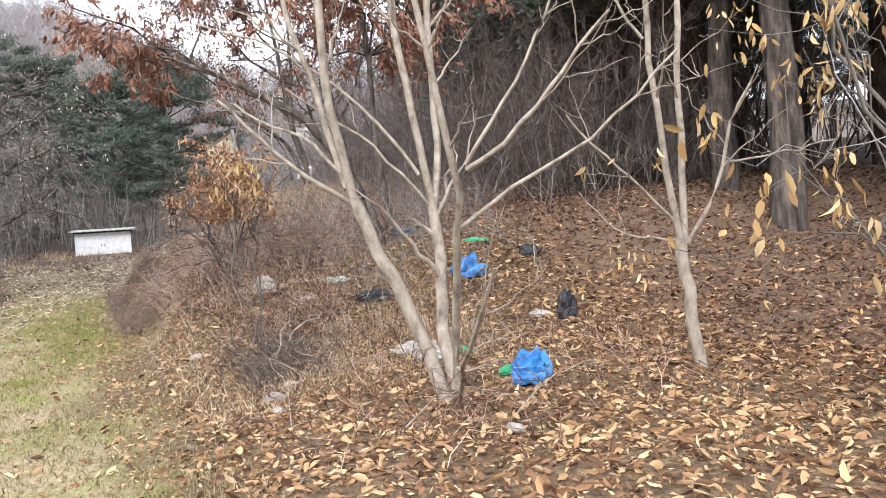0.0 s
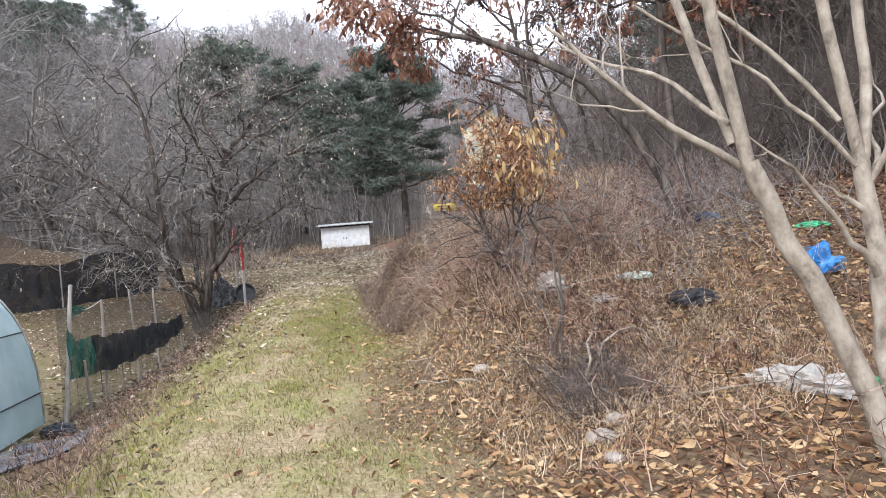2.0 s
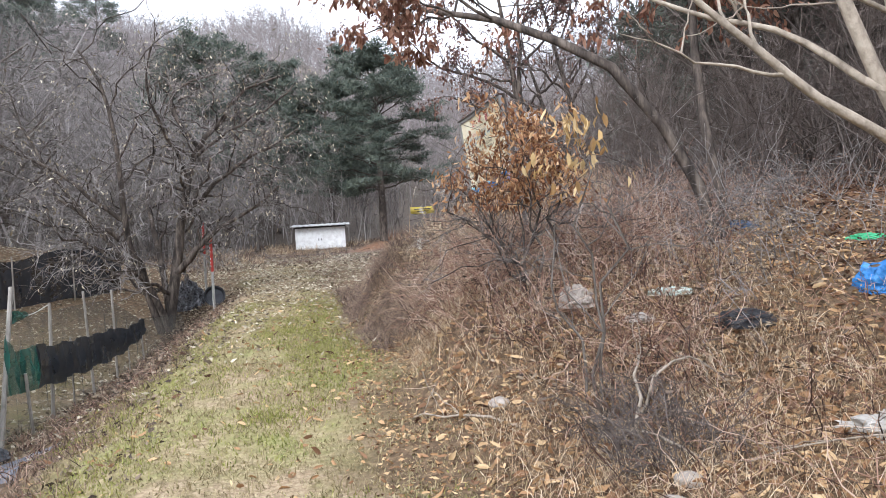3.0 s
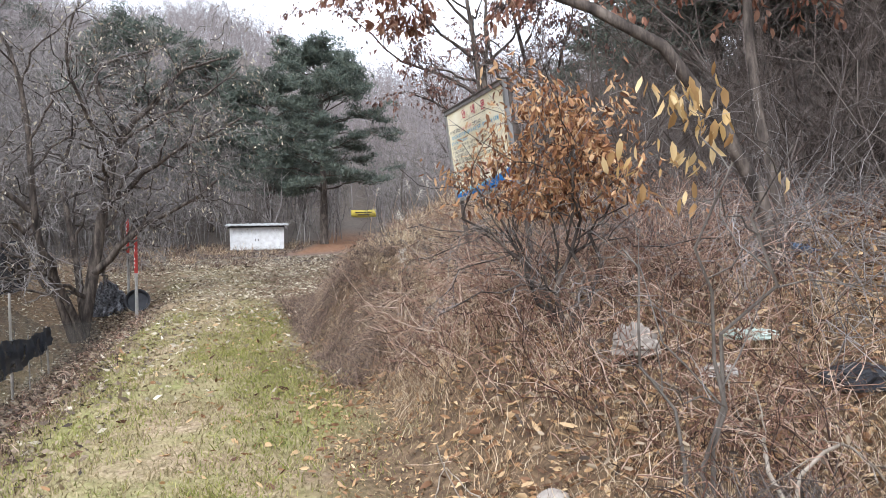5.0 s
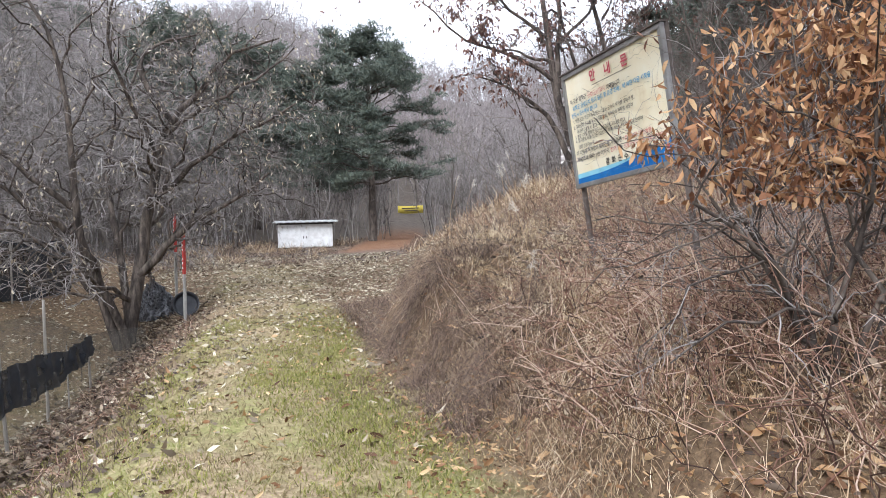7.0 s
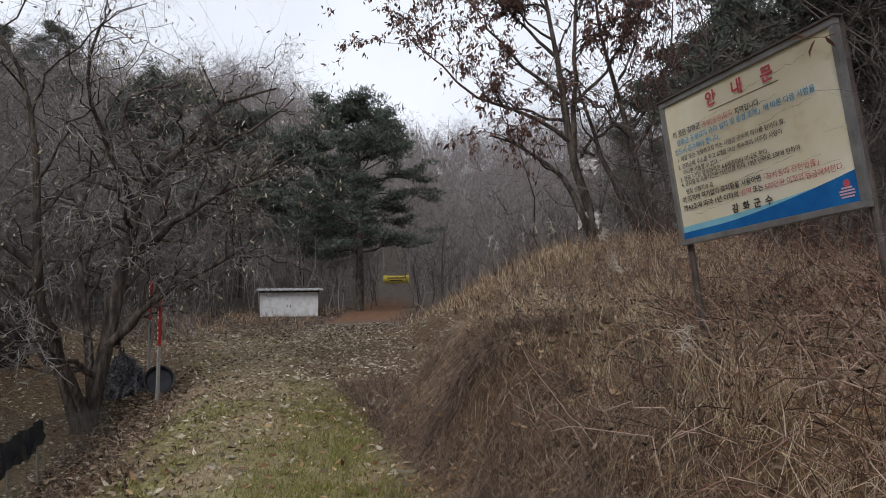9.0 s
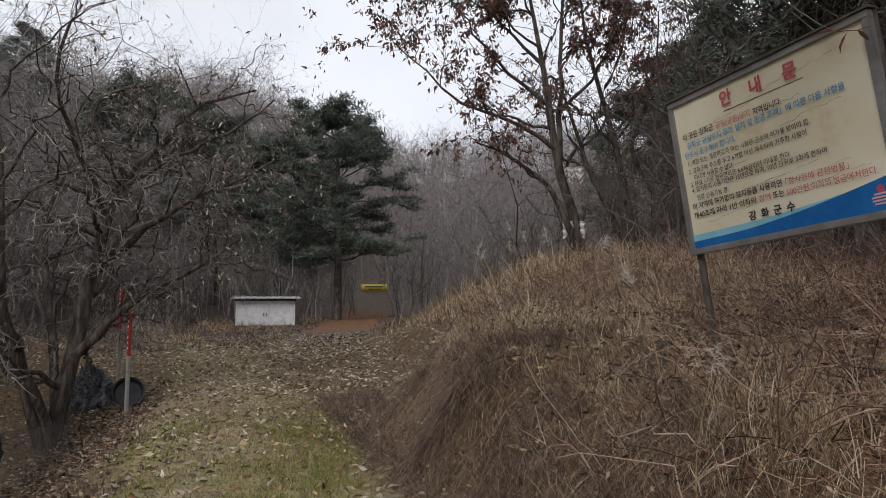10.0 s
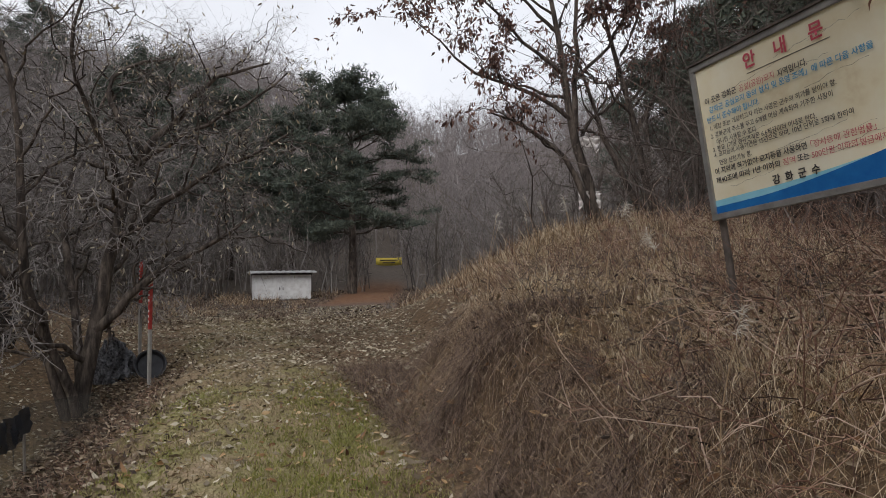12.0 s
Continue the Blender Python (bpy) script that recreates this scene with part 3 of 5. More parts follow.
def limb_tree(name, label, u, d, across, limbs, levels, dead, leafmat, leafsize, bark, twigmat, lowest, lz=0.9, simple=False):
    """A tree with limbs of its own shape: each (thick, thin, turns), a turn being (sideways, height, depth)."""
    base = W(u, d)
    side = np.array([across[0], across[1], 0.0])
    deep = np.array([-across[1], across[0], 0.0])
    got = [stem([base + side * a + deep * c + np.array([0, 0, b]) for a, b, c in turns], r0, r1, 10, 0.035) for r0, r1, turns in limbs]
    P, R = np.stack([p for p, _ in got]), np.stack([r for _, r in got])
    out = [(P, R)]
    L = np.linalg.norm(np.diff(P, axis=1), axis=2).sum(1)
    for n, ang, lr, rr, first, drop in levels:
        P0, R0 = out[-1]
        i = np.repeat(np.arange(len(P0)), n)
        t = rng.uniform(first, 1, len(i)) * 9
        k = np.minimum(t.astype(int), 8)
        f = (t - k)[:, None]
        T = unit(P0[i, k + 1] - P0[i, k])
        off = unit(np.cross(T, rng.normal(size=T.shape)))
        a = np.radians(ang) * rng.uniform(0.5, 1.3, (len(i), 1))
        L = L[i] * lr * rng.uniform(0.55, 1.3, len(i))
        Q = lines(P0[i, k] * (1 - f) + P0[i, k + 1] * f, T * np.cos(a) + off * np.sin(a), L, 10, 0.28, drop, 0.035)
        ok = Q[..., 2].min(1) > base[2] + lowest
        L = L[ok]
        out.append((Q[ok], (R0[i, k] * rr)[ok][:, None] * np.linspace(1, 0.3, 10)))
    at, T = on_branches(out[-1], dead, 0.03)
    leaf = leaves(at, hanging(dead, T, lz), rng.uniform(0.6, 1.2, dead) * leafsize, 0.4, simple)
    return tree_thing(name, label, "tree", out, bark, (9, 5, 3, 0), leaf, leafmat, "withered hanging leaves", "", twigmat)


limb_tree("orchard_tree", "old spreading bare tree with a few withered leaves", 16.4, -4.7, (0.777, 0.63), [
    (0.17, 0.085, [(0, -0.15, 0), (0.37, 1.9, 0), (0.61, 3.3, 0.1), (0.85, 4.4, 0.2), (1.17, 5.2, 0.3)]),
    (0.085, 0.02, [(1.17, 5.15, 0.3), (2.0, 6.2, 0.2), (2.25, 6.7, 0), (2.9, 7.1, -0.2), (3.6, 7.2, -0.3)]),
    (0.075, 0.02, [(1.17, 5.15, 0.3), (0.5, 6.0, 0.5), (0.35, 6.6, 0.6), (0.77, 7.1, 0.8), (1.9, 7.5, 1.0)]),
    (0.06, 0.015, [(1.05, 4.9, 0.25), (2.4, 5.9, -0.5), (3.2, 6.1, -0.8), (3.8, 6.8, -1.0)]),
    (0.12, 0.03, [(-0.1, -0.15, -0.1), (-0.6, 1.75, -0.3), (-0.97, 3.0, -0.5), (-0.9, 4.6, -0.6), (-1.08, 5.6, -0.7), (-1.05, 6.9, -0.8), (-1.7, 7.5, -0.8)]),
    (0.10, 0.025, [(0.3, 1.6, 0), (1.2, 2.6, -0.2), (2.2, 3.1, -0.4), (2.8, 3.4, -0.5), (3.2, 3.9, -0.6)]),
    (0.10, 0.03, [(0.05, -0.1, -0.15), (-0.4, 1.4, -0.5), (-0.8, 2.5, -0.9), (-1.5, 3.0, -1.3), (-2.4, 3.7, -1.6)]),
    (0.08, 0.02, [(0.55, 3.0, 0.1), (1.6, 4.2, -0.4), (2.7, 4.8, -0.8), (3.8, 5.5, -1.0)]),
    (0.10, 0.02, [(0.1, 0.3, 0.1), (0.0, 2.0, 0.7), (-0.5, 4.0, 1.5), (0.2, 6.0, 2.2), (0.8, 7.6, 2.5)]),
    (0.09, 0.02, [(-0.3, 0.9, 0.0), (-1.6, 3.0, 0.6), (-3.0, 4.8, 1.2), (-3.6, 6.8, 1.5)]),
    (0.07, 0.02, [(-0.95, 3.1, -0.5), (-2.4, 4.4, -0.8), (-3.4, 5.0, -0.9), (-4.4, 5.6, -0.9)]),
    (0.06, 0.02, [(0.8, 4.2, 0.2), (0.3, 5.4, -0.8), (-0.3, 6.6, -1.4), (0.2, 7.8, -1.7)]),
], [(13, 60, 0.38, 0.45, 0.12, 0.05), (9, 52, 0.5, 0.55, 0.15, 0.05), (9, 48, 0.5, 0.6, 0.15, 0.15)], 2600, M_GREYLITTER, 0.10, M_DARKBARK, M_TWIG, 0.9)
trunk_tree("orchard_tree", "leaning bare tree beside the netted plot", 15.0, -12.0, 1.8, 0.2, 10, 6.8, (10, 10, 9), 500, M_GREYLITTER, 0.1, angle=42, rise=-0.15)
trunk_tree("orchard_tree", "tall bare tree with tangled grey twigs", 25.0, -11.5, 2.4, 0.2, 9, 6.2, (10, 10, 9), 300, M_GREYLITTER, 0.1, angle=36)
trunk_tree("orchard_tree", "broad bare tree at the foot of the hill", 20.0, -15.5, 2.4, 0.2, 9, 6.6, (10, 10, 9), angle=38)
trunk_tree("orchard_tree", "grey bare tree at the edge of the wood", 27.0, -15.0, 2.6, 0.2, 9, 6.6, (10, 10, 9), angle=36)

# oaks that keep their leaves
big_bare_tree("oak_tree", "small oak with dry orange leaves beside the board", 2.3, 1.16, 1.9, 0.6, 8, (8, 6, 4), 12000, bark=M_DARKBARK, thick=0.018, leafmat=M_OAKLEAF, leafsize=0.068, bare_below=0.85, crown=(1.55, 0.72))
limb_tree("oak_tree", "multi-stemmed oak holding dark withered leaves", 16.7, 6.65, (0.98, 0.2), [
    (0.12, 0.02, [(0.05, -0.5, 0), (-0.1, 0.3, 0), (-0.43, 1.26, 0), (-0.81, 2.1, 0), (-1.33, 2.4, -0.1), (-1.9, 2.8, -0.2), (-2.6, 3.0, -0.3)]),
    (0.15, 0.03, [(0.2, -0.5, 0.1), (0.1, 0.3, 0.1), (-0.3, 1.1, 0.1), (-0.48, 2.3, 0.1), (-0.55, 2.9, 0.1), (-0.81, 4.5, 0.2), (-1.05, 6.4, 0.2), (-1.2, 7.8, 0.3)]),
    (0.08, 0.02, [(-0.5, 2.7, 0.1), (-0.4, 4.9, 0), (-0.43, 6.4, -0.1), (-0.2, 7.8, -0.2)]),
    (0.06, 0.012, [(-0.56, 2.85, 0.1), (-0.9, 3.25, 0), (-2.0, 3.6, -0.2), (-2.85, 3.9, -0.3), (-4.0, 4.9, -0.4), (-4.6, 5.5, -0.4)]),
    (0.055, 0.012, [(-0.75, 4.1, 0.2), (-1.5, 4.6, 0), (-2.3, 5.3, -0.3), (-3.3, 6.7, -0.5)]),
    (0.05, 0.012, [(-0.9, 5.2, 0.2), (-1.8, 6.2, 0.3), (-2.4, 7.4, 0.4)]),
    (0.05, 0.012, [(-0.42, 3.9, 0), (0.3, 4.6, 0.1), (0.9, 5.6, 0.2), (1.2, 6.8, 0.2)]),
], [(10, 50, 0.3, 0.5, 0.3, -0.05), (7, 48, 0.5, 0.55, 0.2, 0.0), (5, 45, 0.5, 0.6, 0.2, 0.1)], 9000, M_OAKDARK, 0.14, M_DARKBARK, M_DARKTWIG, 1.9, simple=True)
limb_tree("oak_tree", "dark oak with a leaning forked trunk", 16.7, 8.3, (0.98, 0.2), [
    (0.12, 0.02, [(0.05, -0.5, 0), (-0.4, 0.7, 0), (-1.05, 1.36, 0), (-1.4, 2.6, 0), (-1.7, 3.4, 0), (-1.9, 5.0, 0.1)]),
    (0.12, 0.02, [(0.1, -0.5, 0.1), (-0.3, 1.6, 0.1), (-0.5, 2.9, 0.1), (-0.9, 4.5, 0.2), (-1.3, 6.4, 0.3), (-1.4, 7.8, 0.3)]),
    (0.06, 0.015, [(-0.45, 2.6, 0.1), (0.3, 3.8, 0.3), (0.7, 5.2, 0.5), (0.9, 6.8, 0.6)]),
    (0.05, 0.012, [(-0.85, 4.3, 0.2), (-0.3, 5.4, 0), (-0.1, 6.8, -0.2)]),
], [(10, 50, 0.3, 0.5, 0.35, -0.05), (7, 48, 0.5, 0.55, 0.2, 0.0), (5, 45, 0.5, 0.6, 0.2, 0.1)], 4200, M_OAKDARK, 0.13, M_DARKBARK, M_DARKTWIG, 2.2, simple=True)
big_bare_tree("chestnut_sapling", "low sapling with drooping yellowed leaves", 0.5, 0.95, 2.4, 0.3, 3, (5, 4, 3), 700, bark=M_BARK, thick=0.012, leafmat=M_YELLEAF, leafsize=0.095, lz=1.6, bare_below=1.45, crown=(1.8, 0.4))
# a sapling beside the start of the track
big_bare_tree("chestnut_sapling", "sapling hung with large yellowed leaves", -5.1, 3.75, 3.5, 0.5, 4, (6, 4, 3), 950, bark=M_BARK, thick=0.022, leafmat=M_YELLEAF, leafsize=0.095, lean=(-0.1, 0), lz=1.6, bare_below=0.7)


def arching_oak():
    """An oak whose trunk arches from the wood out over the bank."""
    turns = [(-0.9, 10.2, 1.1), (-1.15, 10.1, 2.1), (-1.3, 10.0, 2.7), (-1.7, 9.7, 3.25), (-2.1, 9.5, 3.5), (-2.7, 9.7, 3.85), (-4.4, 11.0, 4.6)]
    turns2 = [(-0.85, 10.3, 1.1), (-1.0, 10.6, 3.0), (-1.1, 11.0, 5.0), (-1.3, 11.3, 6.6)]
    got = [stem(t, r, 0.03, 8, 0.03) for t, r in ((turns, 0.07), (turns2, 0.055))]
    P, R = np.stack([p for p, _ in got]), np.stack([r for _, r in got])
    out = [(P, R)]
    L = np.full(2, 3.2)
    for n, ang, lr, rr, first, drop in ((14, 60, 0.6, 0.5, 0.45, 0.0), (7, 50, 0.5, 0.5, 0.2, 0.05), (6, 45, 0.5, 0.5, 0.15, 0.1)):
        P0, R0 = out[-1]
        i = np.repeat(np.arange(len(P0)), n)
        t = rng.uniform(first, 1, len(i)) * 7
        k = np.minimum(t.astype(int), 6)
        T = unit(P0[i, k + 1] - P0[i, k])
        off = unit(np.cross(T, rng.normal(size=T.shape)))
        a = np.radians(ang) * rng.uniform(0.6, 1.3, (len(i), 1))
        L = L[i] * lr * rng.uniform(0.6, 1.2, len(i))
        Q = lines(P0[i, k], T * np.cos(a) + off * np.sin(a), L, 8, 0.2, drop)
        high = Q[..., 2].min(1) > 3.65
        L = L[high]
        out.append((Q[high], (R0[i, k] * rr)[high][:, None] * np.linspace(1, 0.35, 8)))
    n = 7500
    at, T = on_branches(out[-1], n, 0.04)
    at[:, 2] = np.maximum(at[:, 2], 3.8)
    leaf = leaves(at, hanging(n, T, 0.9), rng.uniform(0.6, 1.2, n) * 0.115, 0.4)
    tree_thing("oak_tree", "arching oak with withered brown leaves", "tree", out, M_DARKBARK, (8, 6, 4, 3), leaf, M_BROWNLEAF, "withered hanging leaves", "", M_DARKTWIG)


arching_oak()


def pine_tree(name, label, height, radius, crown_from, reach, whorls, per=5, needles=46, clump=0.5):
    """A pine at the origin: bare lower trunk, drooping limbs, tufts of needles."""
    root = new(name)
    P, R = stem([(0, 0, -0.2), (0.1, 0.05, height * 0.35), (-0.05, 0.1, height * 0.7), (0.05, 0, height)], radius, radius * 0.15, 9, 0.03)
    V, F = tubes(P[None], R[None], 9)
    link_mesh("trunk", V, F, M_DARKBARK, root, smooth=True)
    zs = np.repeat(np.linspace(crown_from, 0.98, whorls) * height, per)
    n = len(zs)
    ang = rng.uniform(0, 2 * np.pi, n)
    f = (zs / height - crown_from) / (1 - crown_from)
    L = reach * (0.35 + 0.65 * np.sin(np.pi * np.clip(0.25 + 0.72 * f, 0, 1))) * rng.uniform(0.55, 1.15, n)
    at = np.stack([np.interp(zs, P[:, 2], P[:, 0]), np.interp(zs, P[:, 2], P[:, 1]), zs], -1)
    way = np.stack([np.cos(ang), np.sin(ang), 0.15 + 0.5 * f], -1)
    B = lines(at, way, L, 6, 0.15, 0.12)
    i = np.repeat(np.arange(n), 4)
    k = rng.integers(2, 6, len(i))
    T = unit(B[i, k] - B[i, k - 1])
    B2 = lines(B[i, k], T + rng.normal(0, 0.6, (len(i), 3)) * np.array([1, 1, 0.3]), L[i] * rng.uniform(0.2, 0.45, len(i)), 6, 0.2, -0.1)
    V, F = joined([tubes(B, (radius * 0.2) * np.linspace(1, 0.3, 6)[None].repeat(n, 0), 3), slivers(B2, np.full(len(i), radius * 0.1))])
    link_mesh("branchwork", V, F, M_DARKBARK, root)["kind"] = "stuff"
    tips = np.concatenate([B[:, -1], B[:, -2], B2[:, -1], B2[:, 3]])
    c = np.repeat(tips + np.array([0, 0, 0.12 * clump]), needles, 0)
    q = unit(rng.normal(size=c.shape) * np.array([1, 1, 0.6]) + np.array([0, 0, 0.75]))
    ln = rng.uniform(0.5, 1.0, len(c)) * clump * 0.62
    a = c + rng.normal(0, clump * 0.42, c.shape) * np.array([1, 1, 0.26])
    side = unit(np.cross(q, rng.normal(size=q.shape))) * (clump * 0.05)
    V = np.stack([a - side, a + side, a + q * ln[:, None]], 1)
    F = np.arange(len(a) * 3).reshape(-1, 3)
    link_mesh("crown", V.reshape(-1, 3), F, M_HAZEDNEEDLE, root)["kind"] = "stuff"
    return tagged(root, label, "tree", "pines of the hillside")


def stand(thing, spots):
    for n, (u, d, turn, size) in enumerate(spots):
        m = Matrix.Translation(W(u, d)) @ Matrix.Rotation(turn, 4, "Z") @ Matrix.Scale(size, 4)
        if n == 0:
            thing.matrix_basis = m
        else:
            c = copy_thing(thing, m)
            c.scale = (size, size, size)


lone = pine_tree("pine_tree", "spreading old pine with layered dark crown", 13.8, 0.34, 0.30, 5.0, 11, 6, 58, 0.78)
stand(lone, [(46.2, 5.2, 0, 0.93), (53, 2.0, 2, 0.86), (56, -2.5, 1.2, 0.95), (57, -8, 4, 1.1)])
forest_pine = pine_tree("pine_tree", "dark forest pine with high crown", 13.0, 0.26, 0.36, 3.4, 9, 5, 30, 0.8)
spots = [(0.6, 9.8, 0.3, 1.15), (2.3, 10.4, 4.3, 1.0), (-2.2, 12.0, 1.7, 1.1), (-5.5, 12.5, 5.1, 1.1), (4.6, 12.2, 2.9, 1.05), (-1.0, 17.5, 0.9, 1.1), (0.5, 14.0, 2.2, 1.1), (4.0, 10.8, 1.1, 1.0), (7.8, 10.6, 3.7, 1.05), (10.5, 10.4, 5.6, 0.95), (3.0, 13.2, 0.2, 1.1), (6.0, 15.0, 2.5, 1.1), (9.0, 14.2, 4.4, 1.0), (12.0, 12.2, 0.6, 1.0), (6.5, 13.0, 2.0, 1.0), (9.5, 12.0, 1.0, 0.95), (2.5, 16.0, 4.0, 1.1), (-3.5, 14.5, 3.3, 1.0), (12.5, 14.5, 5.0, 1.0), (15, 13, 2.6, 0.9)]
for k in range(44):
    spots.append((rng.uniform(-14, 40), rng.uniform(15, 48), rng.uniform(0, 6), rng.uniform(0.8, 1.2)))
for k in range(60):
    spots.append((rng.uniform(34, 95), rng.uniform(-80, -24), rng.uniform(0, 6), rng.uniform(0.75, 1.15)))
stand(forest_pine, spots)
bare = big_bare_tree("woodland_tree", "slender bare woodland tree", 30, -8, 9.0, 0.5, 1, (11, 8, 9), 0, thick=0.09, group="bare trees of the wood", last=0)
bare2 = big_bare_tree("woodland_tree", "thin bare tree with upright limbs", 33, -7, 8.0, 0.7, 3, (6, 6, 7), 0, thick=0.06, group="bare trees of the wood", last=0)
woods = [(26, 60, -36, -8, 60), (44, 80, -6, 30, 30), (6, 30, 10, 26, 20)]
for u0, u1, d0, d1, n in woods:
    for k in range(n):
        u, d = rng.uniform(u0, u1), rng.uniform(d0, d1)
        if abs(d + 1.8 - 0.211 * (u - 1.7)) < 2.6 and u > 38:
            continue
        c = copy_thing((bare, bare2)[k % 2], Matrix.Translation(W(u, d)) @ Matrix.Rotation(rng.uniform(0, 6), 4, "Z"))
        s = rng.uniform(0.7, 1.15)
        c.scale = (s, s, s)


def wood(name, label, n, area, low, high, mat, twigs=60, thick=0.012, keep=None, lean=0.12):
    """A joined mass of thin bare trees, for slopes where no trunk can be picked out."""
    u, d = rng.uniform(area[0], area[1], n), rng.uniform(area[2], area[3], n)
    if keep is not None:
        ok = keep(u, d)
        u, d = u[ok], d[ok]
        n = len(u)
    base = W(u, d)
    h = rng.uniform(low, high, n)
    P = lines(base, np.stack([rng.normal(0, lean, n), rng.normal(0, lean, n), np.ones(n)], -1), h, 5, 0.1 + lean, 0, 0.03)
    i = np.repeat(np.arange(n), 8)
    k = rng.integers(1, 5, len(i))
    Q = lines(P[i, k], rng.normal(size=(len(i), 3)) * np.array([0.7, 0.7, 0.3]) + np.array([0, 0, 0.8]), h[i] * rng.uniform(0.2, 0.5, len(i)), 3, 0.2, -0.1, 0.05)
    j = np.repeat(np.arange(len(i)), max(1, twigs // 8))
    kk = rng.integers(0, 3, len(j))
    S = lines(Q[j, kk], rng.normal(size=(len(j), 3)) * np.array([0.8, 0.8, 0.6]) + np.array([0, 0, 0.5]), h[i][j] * rng.uniform(0.08, 0.22, len(j)), 2, 0, 0, 0.0)
    V, F = joined([tubes(P, h[:, None] * thick * np.linspace(1, 0.3, 5), 3), slivers(Q, h[i] * thick * 0.35), slivers(S, h[i][j] * thick * 0.22)])
    return tagged(link_mesh(name, V, F, mat), label, "woodland", kind="stuff")


# far hill trees: the haze is in their pale grey colour
wood("far_wood", "bare woodland covering the far hill, haze put into its colour", 6500, (68, 185, -70, 110), 4.5, 9.5, M_HAZEDWOOD, 72, 0.009, lean=0.22)
wood("wood_edge", "dense grey bare trees behind the plot", 2000, (22, 75, -60, -4), 4.5, 9.5, M_TWIG, 120, 0.007, keep=lambda u, d: (d < -11 + 0.15 * (u - 22)) | (u > 46))
wood("wood_edge", "dark leafless undergrowth of the pine wood", 560, (4, 34, 8.5, 34), 2, 6, M_DARKTWIG, 80, 0.008, keep=lambda u, d: d > 8.5 + 0.12 * u.clip(0, 20) - 2.5 * ease(u, 2, 6), lean=0.3)
wood("wood_edge", "thin bare saplings beyond the shed", 900, (45, 80, -6, 44), 2.5, 6.5, M_TWIG, 90, 0.009, keep=lambda u, d: np.abs(d + 1.8 - 0.211 * (u - 1.7)) > 1.3)
wood("wood_edge", "brown tangle of stems at the pine wood's edge", 300, (2.5, 15, 5.8, 11), 1.4, 3.8, M_DARKTWIG, 130, 0.005, lean=0.45)


# ---- undergrowth ----
def spread(n, u0, u1, d0, d1):
    return rng.uniform(u0, u1, n), rng.uniform(d0, d1, n)


def brambles(name, label, n, area, height, mat=None, lean=-0.35, keep=None):
    u, d = spread(n, *area)
    if keep is not None:
        ok = keep(u, d)
        u, d = u[ok], d[ok]
    n = len(u)
    base = W(u, d)
    way = np.stack([rng.normal(0, 0.5, n), rng.normal(0, 0.5, n), np.ones(n)], -1) + np.array([AY * lean, -AX * lean, 0])
    L = height * rng.uniform(0.45, 1.15, n)
    P = lines(base, way, L, 7, 0.35, rng.uniform(0.0, 0.75, n), 0.035)
    i = np.repeat(np.arange(n), 4)
    k = rng.integers(2, 7, len(i))
    Q = lines(P[i, k], unit(P[i, k] - P[i, k - 1]) * 0.6 + rng.normal(0, 0.6, (len(i), 3)), L[i] * rng.uniform(0.15, 0.45, len(i)), 3, 0.3, 0.1, 0.04)
    V, F = joined([tubes(P, rng.uniform(0.003, 0.006, (n, 1)) * np.linspace(1, 0.35, 7), 3), tubes(Q, rng.uniform(0.0016, 0.0032, (len(i), 1)) * np.linspace(1, 0.5, 3), 3)])
    return tagged(link_mesh(name, V, F, mat or M_BRAMBLE), label, "thicket", kind="stuff")


def tufts(name, label, n, blades, area, length, width, mat, droop=0.7, keep=None, spreadr=0.09, lean=0.0, category="grass", K=5, bend=0.3):
    u, d = spread(n, *area)
    if keep is not None:
        ok = keep(u, d)
        u, d = u[ok], d[ok]
    u = np.repeat(u, blades) + rng.normal(0, spreadr, len(u) * blades)
    d = np.repeat(d, blades) + rng.normal(0, spreadr, len(d) * blades)
    n = len(u)
    way = np.stack([rng.normal(0, 0.4, n), rng.normal(0, 0.4, n), np.ones(n)], -1) + np.array([AY * lean, -AX * lean, 0])
    P = lines(W(u, d), way, length * rng.uniform(0.4, 1.2, n), K, bend, rng.uniform(0.1, 1.0, n) * droop, 0.015)
    a = rng.uniform(0, np.pi, n)
    side = np.stack([np.cos(a), np.sin(a), np.zeros(n)], -1) * (width * rng.uniform(0.6, 1.3, n))[:, None]
    V, F = ribbons(P, side)
    return tagged(link_mesh(name, V, F, mat), label, category, kind="stuff")


def reed(u, d, high, turn):
    root = new("reed")
    root.location = W(u, d)
    P, R = stem([(0, 0, -0.05), (0.03, 0, high * 0.5), (0.22, 0, high)], 0.005, 0.002, 8, 0.004)
    V, F = tubes(P[None], R[None], 5)
    link_mesh("stalk", V, F, M_STRAW, root)
    n = 60
    t = rng.uniform(0.86, 1.0, n)
    at = np.stack([np.interp(t * high, P[:, 2], P[:, 0]), np.zeros(n), t * high], -1)
    Q = lines(at, rng.normal(0, 0.5, (n, 3)) + np.array([0.5, 0, 0.7]), rng.uniform(0.05, 0.11, n), 3, 0.2, 0.5, 0.02)
    V, F = ribbons(Q, unit(rng.normal(size=(n, 3))) * 0.0025)
    link_mesh("plume", V, F, M_PLUME, root, label="feathery pale plume")["kind"] = "stuff"
    root.rotation_euler = (0, 0, turn)
    return tagged(root, "dry reed with a pale feathery plume", "reed", "reeds on the bank")


